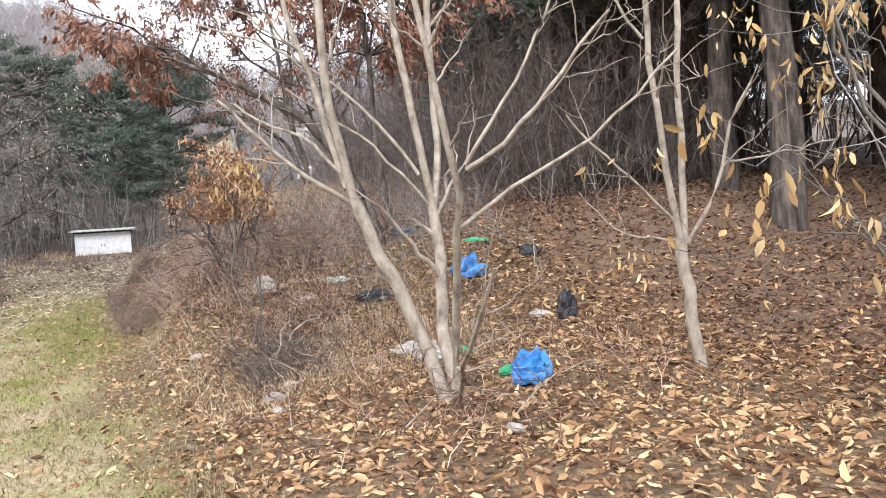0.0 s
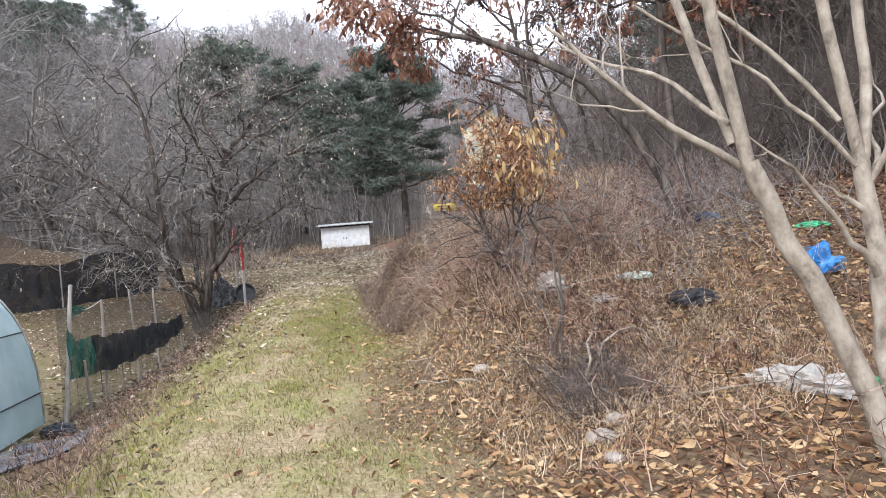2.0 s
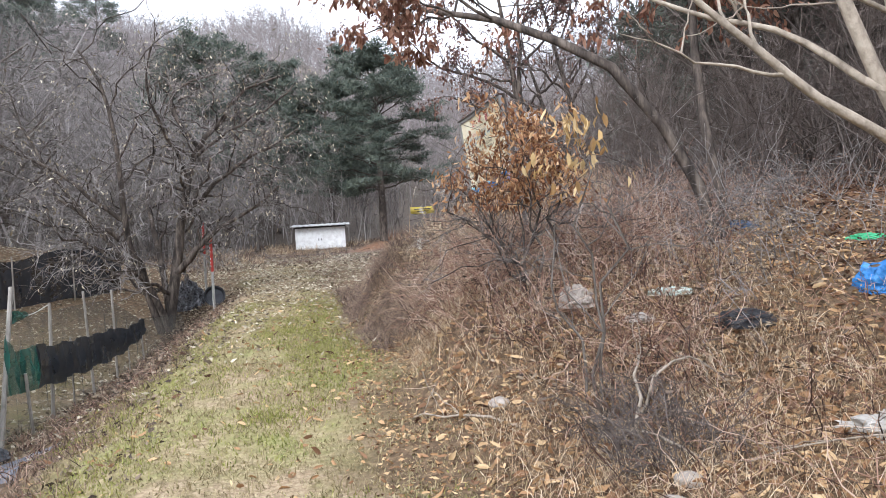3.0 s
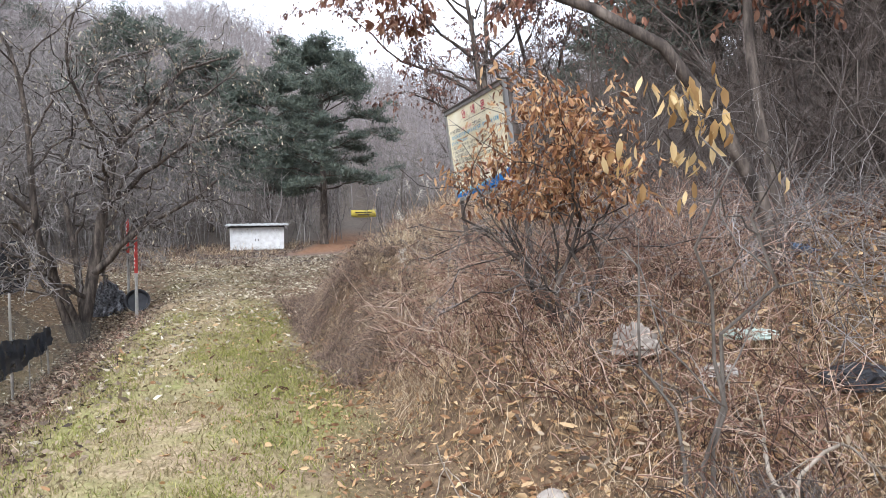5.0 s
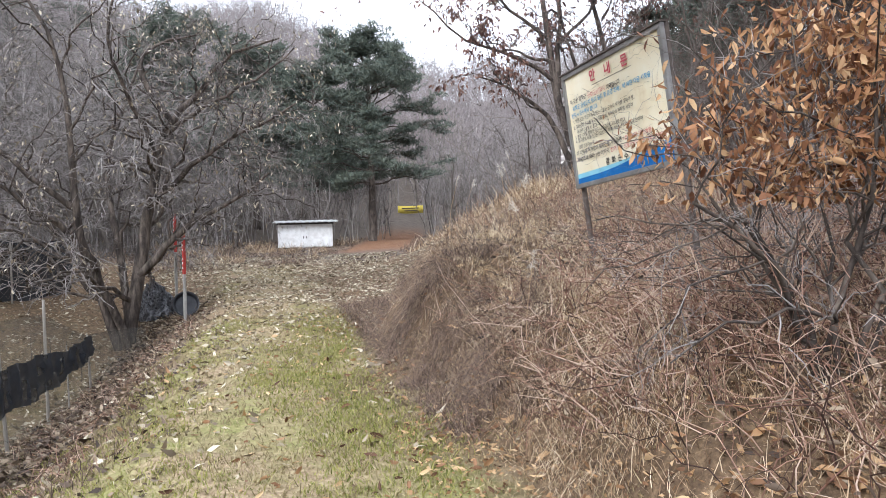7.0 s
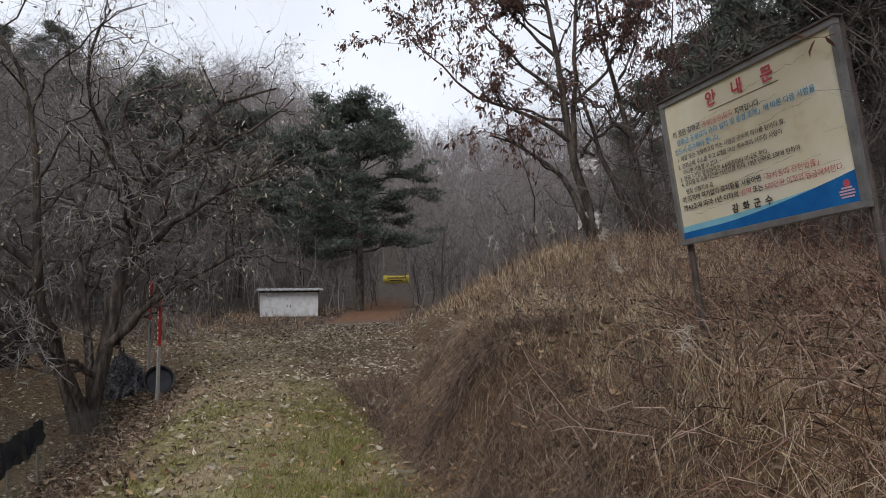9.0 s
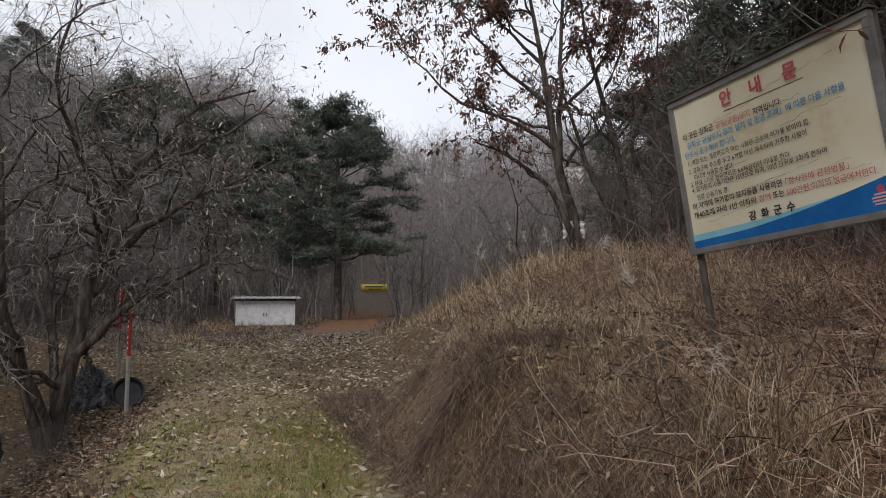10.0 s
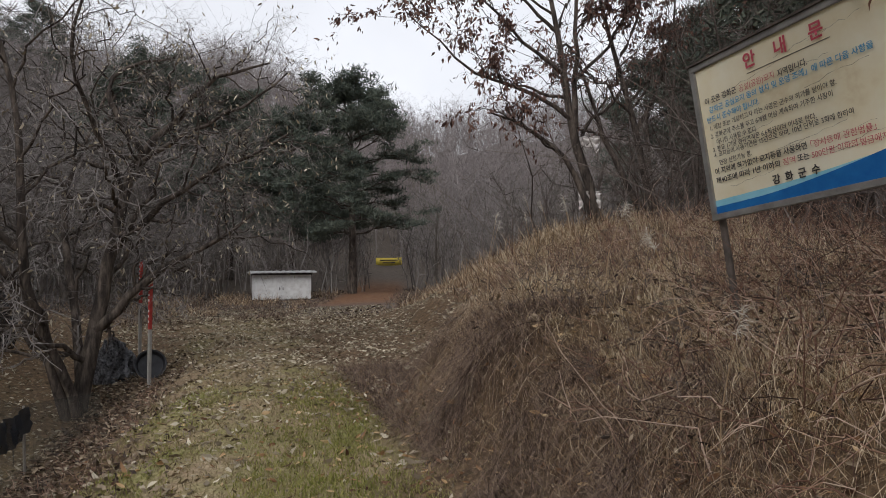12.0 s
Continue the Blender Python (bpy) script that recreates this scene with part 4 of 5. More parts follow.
def litter(name, label, n, area, size, mat, keep=None, simple=False, lift=0.02):
    u, d = spread(n, *area)
    if keep is not None:
        ok = keep(u, d)
        u, d = u[ok], d[ok]
    n = len(u)
    at = W(u, d) + np.array([0, 0, lift]) * rng.uniform(0.2, 1.5, (n, 1))
    a = rng.uniform(0, 2 * np.pi, n)
    along = np.stack([np.cos(a), np.sin(a), rng.normal(0, 0.25, n)], -1)
    V, F = leaves(at, along, size * rng.uniform(0.5, 1.25, n), 0.35, simple)
    return tagged(link_mesh(name, V, F, mat), label, "leaves", kind="stuff")


brambles("bramble_thicket", "tangled reddish-brown bramble canes on the bank", 2500, (0.2, 5.4, 0.35, 4.2), 0.84, keep=lambda u, d: ((u < 3.6) | (rng.random(len(u)) < 0.4)) & (d > 0.35 + 0.9 * (1 - ease(u, 0.2, 2.0))) & (d < 1.6 + 0.75 * u) & (rng.random(len(u)) < 0.55 + 0.45 * ease(u, 0.5, 3)))
brambles("bramble_thicket", "dense brown thicket round the board", 1700, (4.5, 13, 1.9, 9), 0.8)
brambles("bramble_thicket", "dark scrub at the foot of the wood", 1500, (20, 44, -30, -4), 1.7, M_TWIG)
brambles("dead_vine", "long pale dead stems arching over the leaf floor", 260, (1.2, 4.5, 2.4, 5.2), 1.45, M_TWIG)
brambles("bramble_thicket", "sparse canes among the fallen leaves", 420, (-3.5, 1.2, 0.5, 4), 0.6)
brambles("bramble_thicket", "brown weeds along the lower edge of the track", 900, (-4, 16, -4.6, -2.9), 0.3)
brambles("bramble_thicket", "dark upright canes standing on the bank", 360, (4.5, 13, 0.6, 4.5), 0.7, M_DARKTWIG, keep=lambda u, d: d > 0.5 + 2.2 * ease(u, 8.5, 13))
tufts("dry_grass", "tall bleached dry grass on the bank", 480, 24, (4.2, 16, 0.7, 6), 0.45, 0.0024, M_STRAW, 1.2, bend=0.45, keep=lambda u, d: (d > 0.6 + 2.6 * ease(u, 8.5, 14)) & (np.sin(1.9 * u + d) + np.sin(2.6 * d - u) > -0.3), spreadr=0.07)
tufts("dry_grass", "tangled fallen grass on the bank", 1300, 34, (2.6, 13, 0.1, 4.5), 0.30, 0.0022, M_STRAW, 1.9, lean=-0.5, bend=0.6, keep=lambda u, d: d > 2.6 * ease(u, 8.5, 14), spreadr=0.07)
# bank edge and scarp: the dark blade colour carries the hollow's shade
tufts("dry_grass", "matted dry grass hanging over the bank edge, darkened for gap shade", 420, 50, (4.2, 13.5, -0.15, 0.8), 0.34, 0.0024, M_SHADESTRAW, 1.6, lean=-0.5, bend=0.7, spreadr=0.06, keep=lambda u, d: d < 0.75 + 1.2 * ease(u, 9, 13))
tufts("dry_grass", "brown grass tussocks overhanging the scarp", 170, 120, (7.0, 8.1, -0.1, 1.7), 0.32, 0.0024, M_SHADESTRAW, 1.7, lean=-0.2, bend=0.7, spreadr=0.045, keep=lambda u, d: np.abs(u + 0.25 * np.sin(2.3 * d) + 0.5 * d - 7.75) < 0.3)
tufts("dry_grass", "low tussocks at the foot of the scarp, darkened for hollow shade", 60, 130, (4.6, 6.6, 0.2, 1.6), 0.32, 0.0024, M_SHADESTRAW, 1.8, lean=-0.4, spreadr=0.05)
tufts("dry_grass", "ochre straw clumps on the near bank", 110, 110, (2.9, 5.6, 0.7, 3.2), 0.38, 0.0022, M_STRAW, 1.9, lean=-0.4, bend=0.6, spreadr=0.05)
tufts("dry_grass", "bleached curling straw tussocks on the bank", 170, 80, (3.0, 9.5, 0.7, 3.8), 0.40, 0.0022, M_PALESTRAW, 1.5, spreadr=0.05, bend=0.6, keep=lambda u, d: d > 0.6 + 1.5 * ease(u, 7.5, 9.5))
tufts("dry_grass", "pale standing grass along the brow of the bank", 300, 36, (8.0, 17, 1.2, 6.5), 0.5, 0.004, M_PALESTRAW, 0.9, spreadr=0.06, bend=0.4, keep=lambda u, d: d > 0.9 + 2.6 * ease(u, 8.5, 14))
tufts("dry_grass", "withered grass between the canes", 1300, 22, (-1.2, 6, 0.15, 3.2), 0.28, 0.0024, M_STRAW, 1.2, bend=0.6)
tufts("dry_grass", "bleached grass on the upper slope", 500, 20, (14, 24, 3.2, 9), 0.6, 0.010, M_STRAW, 0.9)
tufts("dry_grass", "tall dry grass standing round the shed", 420, 26, (25, 44, -9, 6), 0.75, 0.007, M_STRAW, 0.8, keep=lambda u, d: (np.sin(0.9 * u) + np.sin(1.1 * d + 0.4 * u) > 0.3) & (np.abs(d - 5.5 - 0.25 * (u - 41)) > 2))
tufts("dry_grass", "dull weeds along the edge of the wood", 900, 20, (23, 50, -14, 12), 0.45, 0.008, M_SHADESTRAW, 1.0, keep=lambda u, d: np.abs(d - 5.2 - 0.25 * (u - 41)) > 1.6)
litter("leaf_litter", "dull leaves on the clearing before the shed", 14000, (24, 50, -10, 10), 0.16, M_DULLLEAF, simple=True, keep=lambda u, d: (np.abs(d - 5.2 - 0.25 * (u - 41)) > 2.0) | (u < 31))
tufts("turf", "short green and yellow grass of the track", 6000, 12, (-7, 13, -3.1, -0.1), 0.075, 0.0045, M_GRASS, 0.8, keep=lambda u, d: np.maximum(1.3 * np.exp(-((d + 1.0 - 0.05 * u) / 0.4) ** 2) * ease(u, 2, 6), 1.2 * np.exp(-((d + 2.6) / 0.5) ** 2)) + 0.8 * np.sin(1.7 * u + d) * np.sin(2.3 * d - 0.8 * u) + rng.normal(0, 0.35, len(u)) > 0.62, K=3)
tufts("dry_turf", "flattened straw-coloured grass of the track", 6200, 12, (-7, 14, -3.2, 0.2), 0.08, 0.0045, M_DRYTURF, 1.2, K=3)
tufts("dry_turf", "withered weeds on the slope below the track", 1100, 14, (-5, 17, -4.8, -2.6), 0.2, 0.004, M_SHADESTRAW, 1.0, K=3)
tufts("turf", "green strip along the middle of the track", 1300, 14, (2.0, 11.5, -1.7, -0.3), 0.07, 0.005, M_GRASS, 0.8, K=3, keep=lambda u, d: np.abs(d + 1.0 + 0.25 * np.sin(1.1 * u)) < 0.45)
tufts("turf", "mossy green patches beside the nets", 2600, 16, (-2, 12, -4.6, -2.9), 0.05, 0.004, M_GRASS, 0.8, K=3, keep=lambda u, d: np.sin(2.1 * u) + np.sin(3 * d + u) > -0.1)
litter("leaf_litter", "thick carpet of fallen brown leaves", 40000, (-9, 7, 0.0, 9), 0.092, M_LITTER, keep=lambda u, d: rng.random(len(u)) < (1 - 0.75 * ease(d, 3.8, 6.5)) * (1 - 0.85 * ease(u, 1.2, 3.0)))
litter("leaf_litter", "scattered fallen leaves on the track", 5500, (-7, 13, -4.2, 0.3), 0.085, M_LITTER, keep=lambda u, d: rng.random(len(u)) < 0.25 + 0.75 * ease(d, -1.6, 0.2))
litter("leaf_litter", "pale grey fallen leaves covering the upper track", 30000, (4, 32, -5, 4.0), 0.10, M_GREYLITTER, simple=True, keep=lambda u, d: (rng.random(len(u)) < 0.4 + 0.6 * ease(u, 6, 12)) & ((d < -1.7) | (d > -0.5) | (u > 11) | (rng.random(len(u)) < 0.3)) & (d < 0.2 + 4 * ease(u, 9, 14)))
litter("leaf_litter", "dull leaves inside the netted plot", 12000, (3, 24, -11, -4.2), 0.10, M_GREYLITTER, simple=True)
# this litter is coloured darker for the shade beneath the pines
litter("leaf_litter", "leaf and needle litter under the pines, darkened for canopy shade", 16000, (-8, 8, 3.6, 13), 0.075, M_SHADEDUFF, simple=True)
litter("leaf_litter", "crumbled leaf fragments and bark chips", 26000, (-7, 5, -0.6, 5), 0.045, M_LITTER, simple=True)
litter("leaf_litter", "heaped dark leaves along the foot of the fence", 9000, (7, 18, -4.7, -2.7), 0.1, M_DULLLEAF, simple=True, lift=0.06, keep=lambda u, d: rng.random(len(u)) < 0.25 + 0.75 * ease(-d, 3.0, 3.8))
litter("leaf_litter", "red-brown leaf carpet running under the pines, darkened for canopy shade", 30000, (-9, 9, 4.2, 15), 0.1, M_SHADEDUFF, simple=True)
litter("leaf_litter", "brown leaves on the slope below the track", 4200, (-4, 17, -4.7, -2.2), 0.08, M_DULLLEAF, simple=True)
litter("leaf_litter", "brown leaves caught in the brambles", 5000, (0, 8, 0.3, 5), 0.06, M_DULLLEAF, lift=0.2)


M_PLUME = surface("plume", [(0.2, (0.50, 0.45, 0.37)), (0.8, (0.72, 0.68, 0.60))], 3, 0.9, 0, island=0.5, thin=0.3)
for u, d, high, turn in ((12.5, 2.2, 1.25, 0.4), (13.5, 3.4, 1.3, 2.0), (15.5, 4.4, 1.35, 3.1), (9.8, 1.2, 1.1, 1.0), (8.4, 1.7, 1.1, 4.2), (6.8, 1.1, 0.95, 0.2), (5.3, 0.8, 0.9, 2.6), (4.6, 0.45, 0.85, 5.2), (11.2, 2.8, 1.2, 3.6)):
    reed(u, d, high, turn)


# ---- notice board ----
M_STEEL = surface("galvanised_frame", [(0.3, (0.22, 0.21, 0.20)), (0.7, (0.42, 0.41, 0.39))], 5, 0.45, 0.08, metal=0.6)
M_RUST = surface("dark_steel_post", [(0.3, (0.06, 0.05, 0.045)), (0.7, (0.16, 0.13, 0.11))], 12, 0.7, 0.2, metal=0.3)
M_BOARD = surface("aged_cream_film", [(0.22, (0.56, 0.42, 0.23)), (0.42, (0.74, 0.65, 0.45)), (0.7, (0.80, 0.75, 0.60))], 2.2, 0.55, 0.06)
M_BLUE = surface("blue_film", [(0.3, (0.01, 0.10, 0.32)), (0.7, (0.02, 0.16, 0.42))], 6, 0.5, 0.03)
M_CYAN = surface("pale_blue_film", [(0.3, (0.20, 0.48, 0.60)), (0.7, (0.30, 0.58, 0.68))], 6, 0.5, 0.03)
M_REDINK = surface("faded_red_ink", [(0.3, (0.42, 0.05, 0.07)), (0.7, (0.55, 0.11, 0.14))], 30, 0.6, 0)
M_BLUEINK = surface("faded_blue_ink", [(0.3, (0.06, 0.24, 0.42)), (0.7, (0.14, 0.36, 0.52))], 30, 0.6, 0)
M_BLACKINK = surface("black_ink", [(0.3, (0.02, 0.02, 0.02)), (0.7, (0.07, 0.06, 0.055))], 30, 0.6, 0)
M_PINK = surface("pale_pink_ink", [(0.3, (0.60, 0.38, 0.42)), (0.7, (0.70, 0.50, 0.52))], 30, 0.6, 0)


def lettering(text, size, x, z, mat, parent, width=None, bold=0.0):
    cu = bpy.data.curves.new("lettering", "FONT")
    cu.body, cu.size, cu.offset = text, size, bold
    tmp = bpy.data.objects.new("lettering", cu)
    scene.collection.objects.link(tmp)
    bpy.context.view_layer.update()
    me = bpy.data.meshes.new_from_object(tmp.evaluated_get(bpy.context.evaluated_depsgraph_get()))
    bpy.data.objects.remove(tmp)
    if len(me.vertices) == 0:
        return None
    xs = [v.co.x for v in me.vertices]
    s = (width / (max(xs) - min(xs))) if width else 1.0
    x0 = min(xs)
    for v in me.vertices:
        v.co = Vector((x + (v.co.x - x0) * s, -0.004, z + v.co.y))
    me.materials.clear()
    me.materials.append(mat)
    ob = new("lettering", me)
    ob.parent = parent
    return ob


def notice_board():
    wide, high = 1.569, 1.139
    root = new("notice_board")
    R = Vector((math.cos(-0.977) * math.cos(0.044), math.sin(-0.977) * math.cos(0.044), math.sin(0.044)))
    nrm = Vector((math.sin(-0.977), -math.cos(-0.977), 0))
    up = R.cross(-nrm).normalized()
    up = (math.cos(0.1) * up + math.sin(0.1) * nrm).normalized()
    back = up.cross(R) * -1
    back = R.cross(up) * -1
    m = Matrix((R, back, up)).transposed().to_4x4()
    m.translation = Vector((-4.117, 12.529, 2.183))
    root.matrix_basis = m
    fr = 0.045
    part("panel", box(bmesh.new(), (wide - 0.04, 0.02, high - 0.04), (wide / 2, 0.016, high / 2)), M_BOARD, root, "cream notice panel, stained and cracked")
    for name, size, at in (("frame_rail", (wide, 0.05, fr), (wide / 2, 0.012, fr / 2)), ("frame_rail", (wide, 0.05, fr), (wide / 2, 0.012, high - fr / 2)),
                           ("frame_stile", (fr, 0.049, high - 2 * fr), (fr / 2, 0.012, high / 2)), ("frame_stile", (fr, 0.049, high - 2 * fr), (wide - fr / 2, 0.012, high / 2))):
        part(name, box(bmesh.new(), size, at, bevel=0.004), M_STEEL, root)
    top = box(bmesh.new(), (wide + 0.03, 0.075, 0.014), (wide / 2, 0.012, high + 0.0075))
    part("cover_strip", top, M_RUST, root)
    for x in (0.022, wide - 0.022):
        b = bmesh.new()
        rod(b, (x, 0.064, high + 0.02), (x, 0.064, -1.55), 0.026, 0.026, 10)
        part("post", b, M_RUST, root)
    # swoosh along the foot
    for name, mat, y, f in (("pale_band", M_CYAN, 0.0045, lambda t: 0.095 + 0.02 * t + 0.10 * max(0, t - 0.35) ** 1.5), ("blue_band", M_BLUE, 0.003, lambda t: 0.05 + 0.02 * t + 0.19 * max(0, t - 0.25) ** 1.6)):
        b = bmesh.new()
        prev = None
        for k in range(41):
            t = k / 40
            x = fr + t * (wide - 2 * fr)
            pair = (b.verts.new((x, y, fr)), b.verts.new((x, y, fr + f(t))))
            if prev:
                b.faces.new((prev[0], pair[0], pair[1], prev[1]))
            prev = pair
        part(name, b, mat, root)
    rows = [
        ("안", 0.115, 0.486, 0.965, M_REDINK, None, 0.003), ("내", 0.115, 0.736, 0.96, M_REDINK, None, 0.003), ("문", 0.115, 0.988, 0.955, M_REDINK, None, 0.003),
        ("이 곳은 강화군", 0.052, 0.102, 0.832, M_BLACKINK, 0.29, 0.001), ("공설(공원)묘지", 0.052, 0.415, 0.827, M_REDINK, 0.29, 0.0), ("지역입니다.", 0.052, 0.73, 0.82, M_BLACKINK, 0.22, 0.001),
        ("강화군 공설묘지 등의 설치 및 운영 조례」에 따른 다음 사항을", 0.05, 0.129, 0.765, M_BLUEINK, 1.235, 0.001), ("반드시 준수해야 합니다.", 0.05, 0.097, 0.698, M_BLUEINK, 0.464, 0.001),
        ("1. 매장 또는 개장하고자 하는 사람은 군수의 허가를 받아야 함.", 0.043, 0.113, 0.640, M_BLACKINK, 1.0, 0.0005),
        ("2. 강화군에 주소를 두고 6개월 이상 계속하여 거주한 사람이", 0.043, 0.105, 0.582, M_BLACKINK, 0.974, 0.0005), ("아니면 사용할 수 없다.", 0.043, 0.15, 0.532, M_BLACKINK, 0.36, 0.0005),
        ("3. 분묘 1기당 점유면적은 6.6제곱미터 이내로 한다.", 0.043, 0.106, 0.485, M_BLACKINK, 0.845, 0.0005),
        ("4. 묘지등의 사용기간은 15년으로 하며, 10년 단위로 3회에 한하여", 0.043, 0.108, 0.443, M_BLACKINK, 1.08, 0.0005), ("연장 신청가능 함.", 0.043, 0.145, 0.383, M_BLACKINK, 0.29, 0.0005),
        ("이 지역에 허가없이 묘지등을 사용하면", 0.05, 0.093, 0.324, M_BLACKINK, 0.76, 0.001), ("「장사등에 관한법률」", 0.05, 0.88, 0.32, M_REDINK, 0.42, 0.0),
        ("제40조에 따라 1년 이하의", 0.05, 0.09, 0.260, M_BLACKINK, 0.55, 0.001), ("징역", 0.05, 0.665, 0.26, M_REDINK, 0.09, 0.0), ("또는", 0.05, 0.773, 0.26, M_BLACKINK, 0.085, 0.001),
        ("500만원 이하의", 0.05, 0.875, 0.256, M_REDINK, 0.30, 0.0), ("벌금에처한다.", 0.05, 1.195, 0.252, M_REDINK, 0.265, 0.0),
    ]
    for text, size, x, z, mat, width, bold in rows:
        lettering(text, size, x, z, mat, root, width, bold)
    for k, ch in enumerate("강화군수"):
        lettering(ch, 0.068, 0.563 + 0.098 * k, 0.158, M_BLACKINK, root, None, 0.002)
    part("rule", box(bmesh.new(), (0.62, 0.003, 0.004), (0.805, 0.005, 0.924)), M_BLACKINK, root)
    # round emblem of plain stripes and a dot
    for k, (dz, w) in enumerate(((0.0, 0.08), (0.018, 0.10), (0.036, 0.10), (0.054, 0.07))):
        part("emblem_stripe", box(bmesh.new(), (w, 0.003, 0.010), (1.445, 0.0005, 0.085 + dz)), M_PINK, root)
    b = bmesh.new()
    rod(b, (1.45, 0.003, 0.165), (1.45, -0.001, 0.165), 0.022, 0.022, 16)
    part("emblem_dot", b, M_REDINK, root)
    # a dry leafy twig hooked on the upper corner
    P, R = stem([(1.60, -0.05, 1.02), (1.52, -0.06, 1.03), (1.44, -0.06, 1.06), (1.37, -0.05, 1.10)], 0.003, 0.0015, 8, 0.002)
    V, F = tubes(P[None], R[None], 5)
    at, way = np.array([[1.43, -0.06, 1.06], [1.40, -0.06, 1.09], [1.47, -0.06, 1.04], [1.53, -0.06, 1.03]]), np.array([[-0.6, -0.1, 0.3], [-0.8, 0, -0.1], [-0.5, -0.2, -0.9], [0.3, -0.1, -0.8]])
    V2, F2 = leaves(at, way, np.array([0.12, 0.1, 0.11, 0.09]), 0.25)
    V, F = joined([(V, F), (V2, F2)])
    spray = link_mesh("dry_spray", V, F, M_BROWNLEAF)
    spray.matrix_basis = m
    tagged(spray, "dry brown leaf spray hooked on the notice board", "leaves")
    # cracks in the old film
    for k in range(16):
        b = bmesh.new()
        x, z, ln = rng.uniform(0.1, 1.0), rng.uniform(0.15, 1.0), rng.uniform(0.2, 0.5)
        prev = None
        for j in range(9):
            p = (x + ln * j / 8, 0.0052, z + rng.normal(0, 0.006) + 0.04 * j / 8)
            h = 0.0016 * rng.uniform(0.3, 1.6)
            pair = (b.verts.new(p), b.verts.new((p[0], p[1], p[2] + h)))
            if prev:
                b.faces.new((prev[0], pair[0], pair[1], prev[1]))
            prev = pair
        part("crack", b, M_RUST, root)
    return tagged(root, "leaning cream notice board with Korean lettering in steel frame", "sign")


notice_board()


# ---- white shed ----
M_WHITE = surface("chalky_white_panel", [(0.3, (0.55, 0.53, 0.50)), (0.6, (0.74, 0.73, 0.71))], 3, 0.7, 0.1)
M_ROOF = surface("grey_roof_sheet", [(0.3, (0.26, 0.26, 0.25)), (0.7, (0.46, 0.46, 0.45))], 4, 0.7, 0.15)
M_GAP = surface("dark_gap", [(0.3, (0.02, 0.02, 0.02)), (0.7, (0.05, 0.045, 0.04))], 8, 0.9, 0.1)


def shed():
    root = new("shed")
    m = Matrix.Identity(4)
    x = Vector((-20.1 + 22.93, 43.72 - 42.43, 0)).normalized()
    m = Matrix((x, Vector((0, 0, 1)).cross(x), Vector((0, 0, 1)))).transposed().to_4x4()
    m.translation = Vector((-22.93, 42.43, 1.80))
    root.matrix_basis = m
    w, dp, h = 3.15, 2.4, 1.36
    part("wall", box(bmesh.new(), (w, 0.08, h), (w / 2, 0.04, h / 2)), M_WHITE, root)
    part("wall", box(bmesh.new(), (w, 0.08, h), (w / 2, dp, h / 2)), M_WHITE, root)
    for xx in (0.04, w - 0.04):
        part("wall", box(bmesh.new(), (0.08, dp - 0.09, h), (xx, dp / 2 + 0.02, h / 2)), M_WHITE, root)
    # near-black slab added as the shade in the gap below the eaves
    part("eaves_shade_strip", box(bmesh.new(), (w + 0.12, dp, 0.1), (w / 2, dp / 2, h + 0.05)), M_GAP, root, "dark strip standing in for shade under the roof")
    b = bmesh.new()
    n = 30
    prev = None
    for k in range(n + 1):
        xx = -0.28 + (w + 0.6) * k / n
        z = h + 0.14 + 0.02 * math.sin(k * 2.1)
        cols = [b.verts.new((xx, -0.42, z)), b.verts.new((xx, dp + 0.3, z + 0.22)), b.verts.new((xx, dp + 0.3, z + 0.18)), b.verts.new((xx, -0.42, z - 0.05))]
        if prev:
            for j in range(4):
                b.faces.new((prev[j], cols[j], cols[(j + 1) % 4], prev[(j + 1) % 4]))
        else:
            b.faces.new(cols)
        prev = cols
    b.faces.new(prev[::-1])
    part("roof", b, M_ROOF, root, "weathered sheet roof")
    for xx in (0.03, w - 0.03):
        part("corner_post", box(bmesh.new(), (0.07, 0.06, h), (xx, -0.032, h / 2)), M_WHITE, root)
    for k in range(2):
        d = part("door", box(bmesh.new(), (1.42, 0.03, 1.16), (0.835 + 1.47 * k, -0.018, 0.62), bevel=0.006), M_WHITE, root, "white panelled door")
        part("handle", box(bmesh.new(), (0.04, 0.04, 0.14), (1.46 + 0.18 * k, -0.05, 0.6)), M_GAP, d)
    return tagged(root, "low white shed with grey sheet roof and double doors", "shed")


shed()


# ---- netted plot ----
M_POST = surface("grey_wooden_post", [(0.3, (0.16, 0.14, 0.12)), (0.7, (0.36, 0.33, 0.29))], 14, 0.85, 0.3, stretch=(1, 1, 0.2))
M_SHADE = netting("black_shade_cloth", (0.03, 0.034, 0.043), 0.95)
M_NET = netting("thin_grey_net", (0.17, 0.165, 0.145), 0.46)
M_GREEN = netting("green_net", (0.03, 0.13, 0.10), 0.75)
M_ROPE = surface("pale_rope", [(0.3, (0.35, 0.33, 0.30)), (0.7, (0.55, 0.53, 0.50))], 20, 0.8, 0.1)
M_BLACKPLASTIC = surface("black_plastic", [(0.3, (0.012, 0.012, 0.014)), (0.7, (0.045, 0.045, 0.05))], 6, 0.4, 0.4)


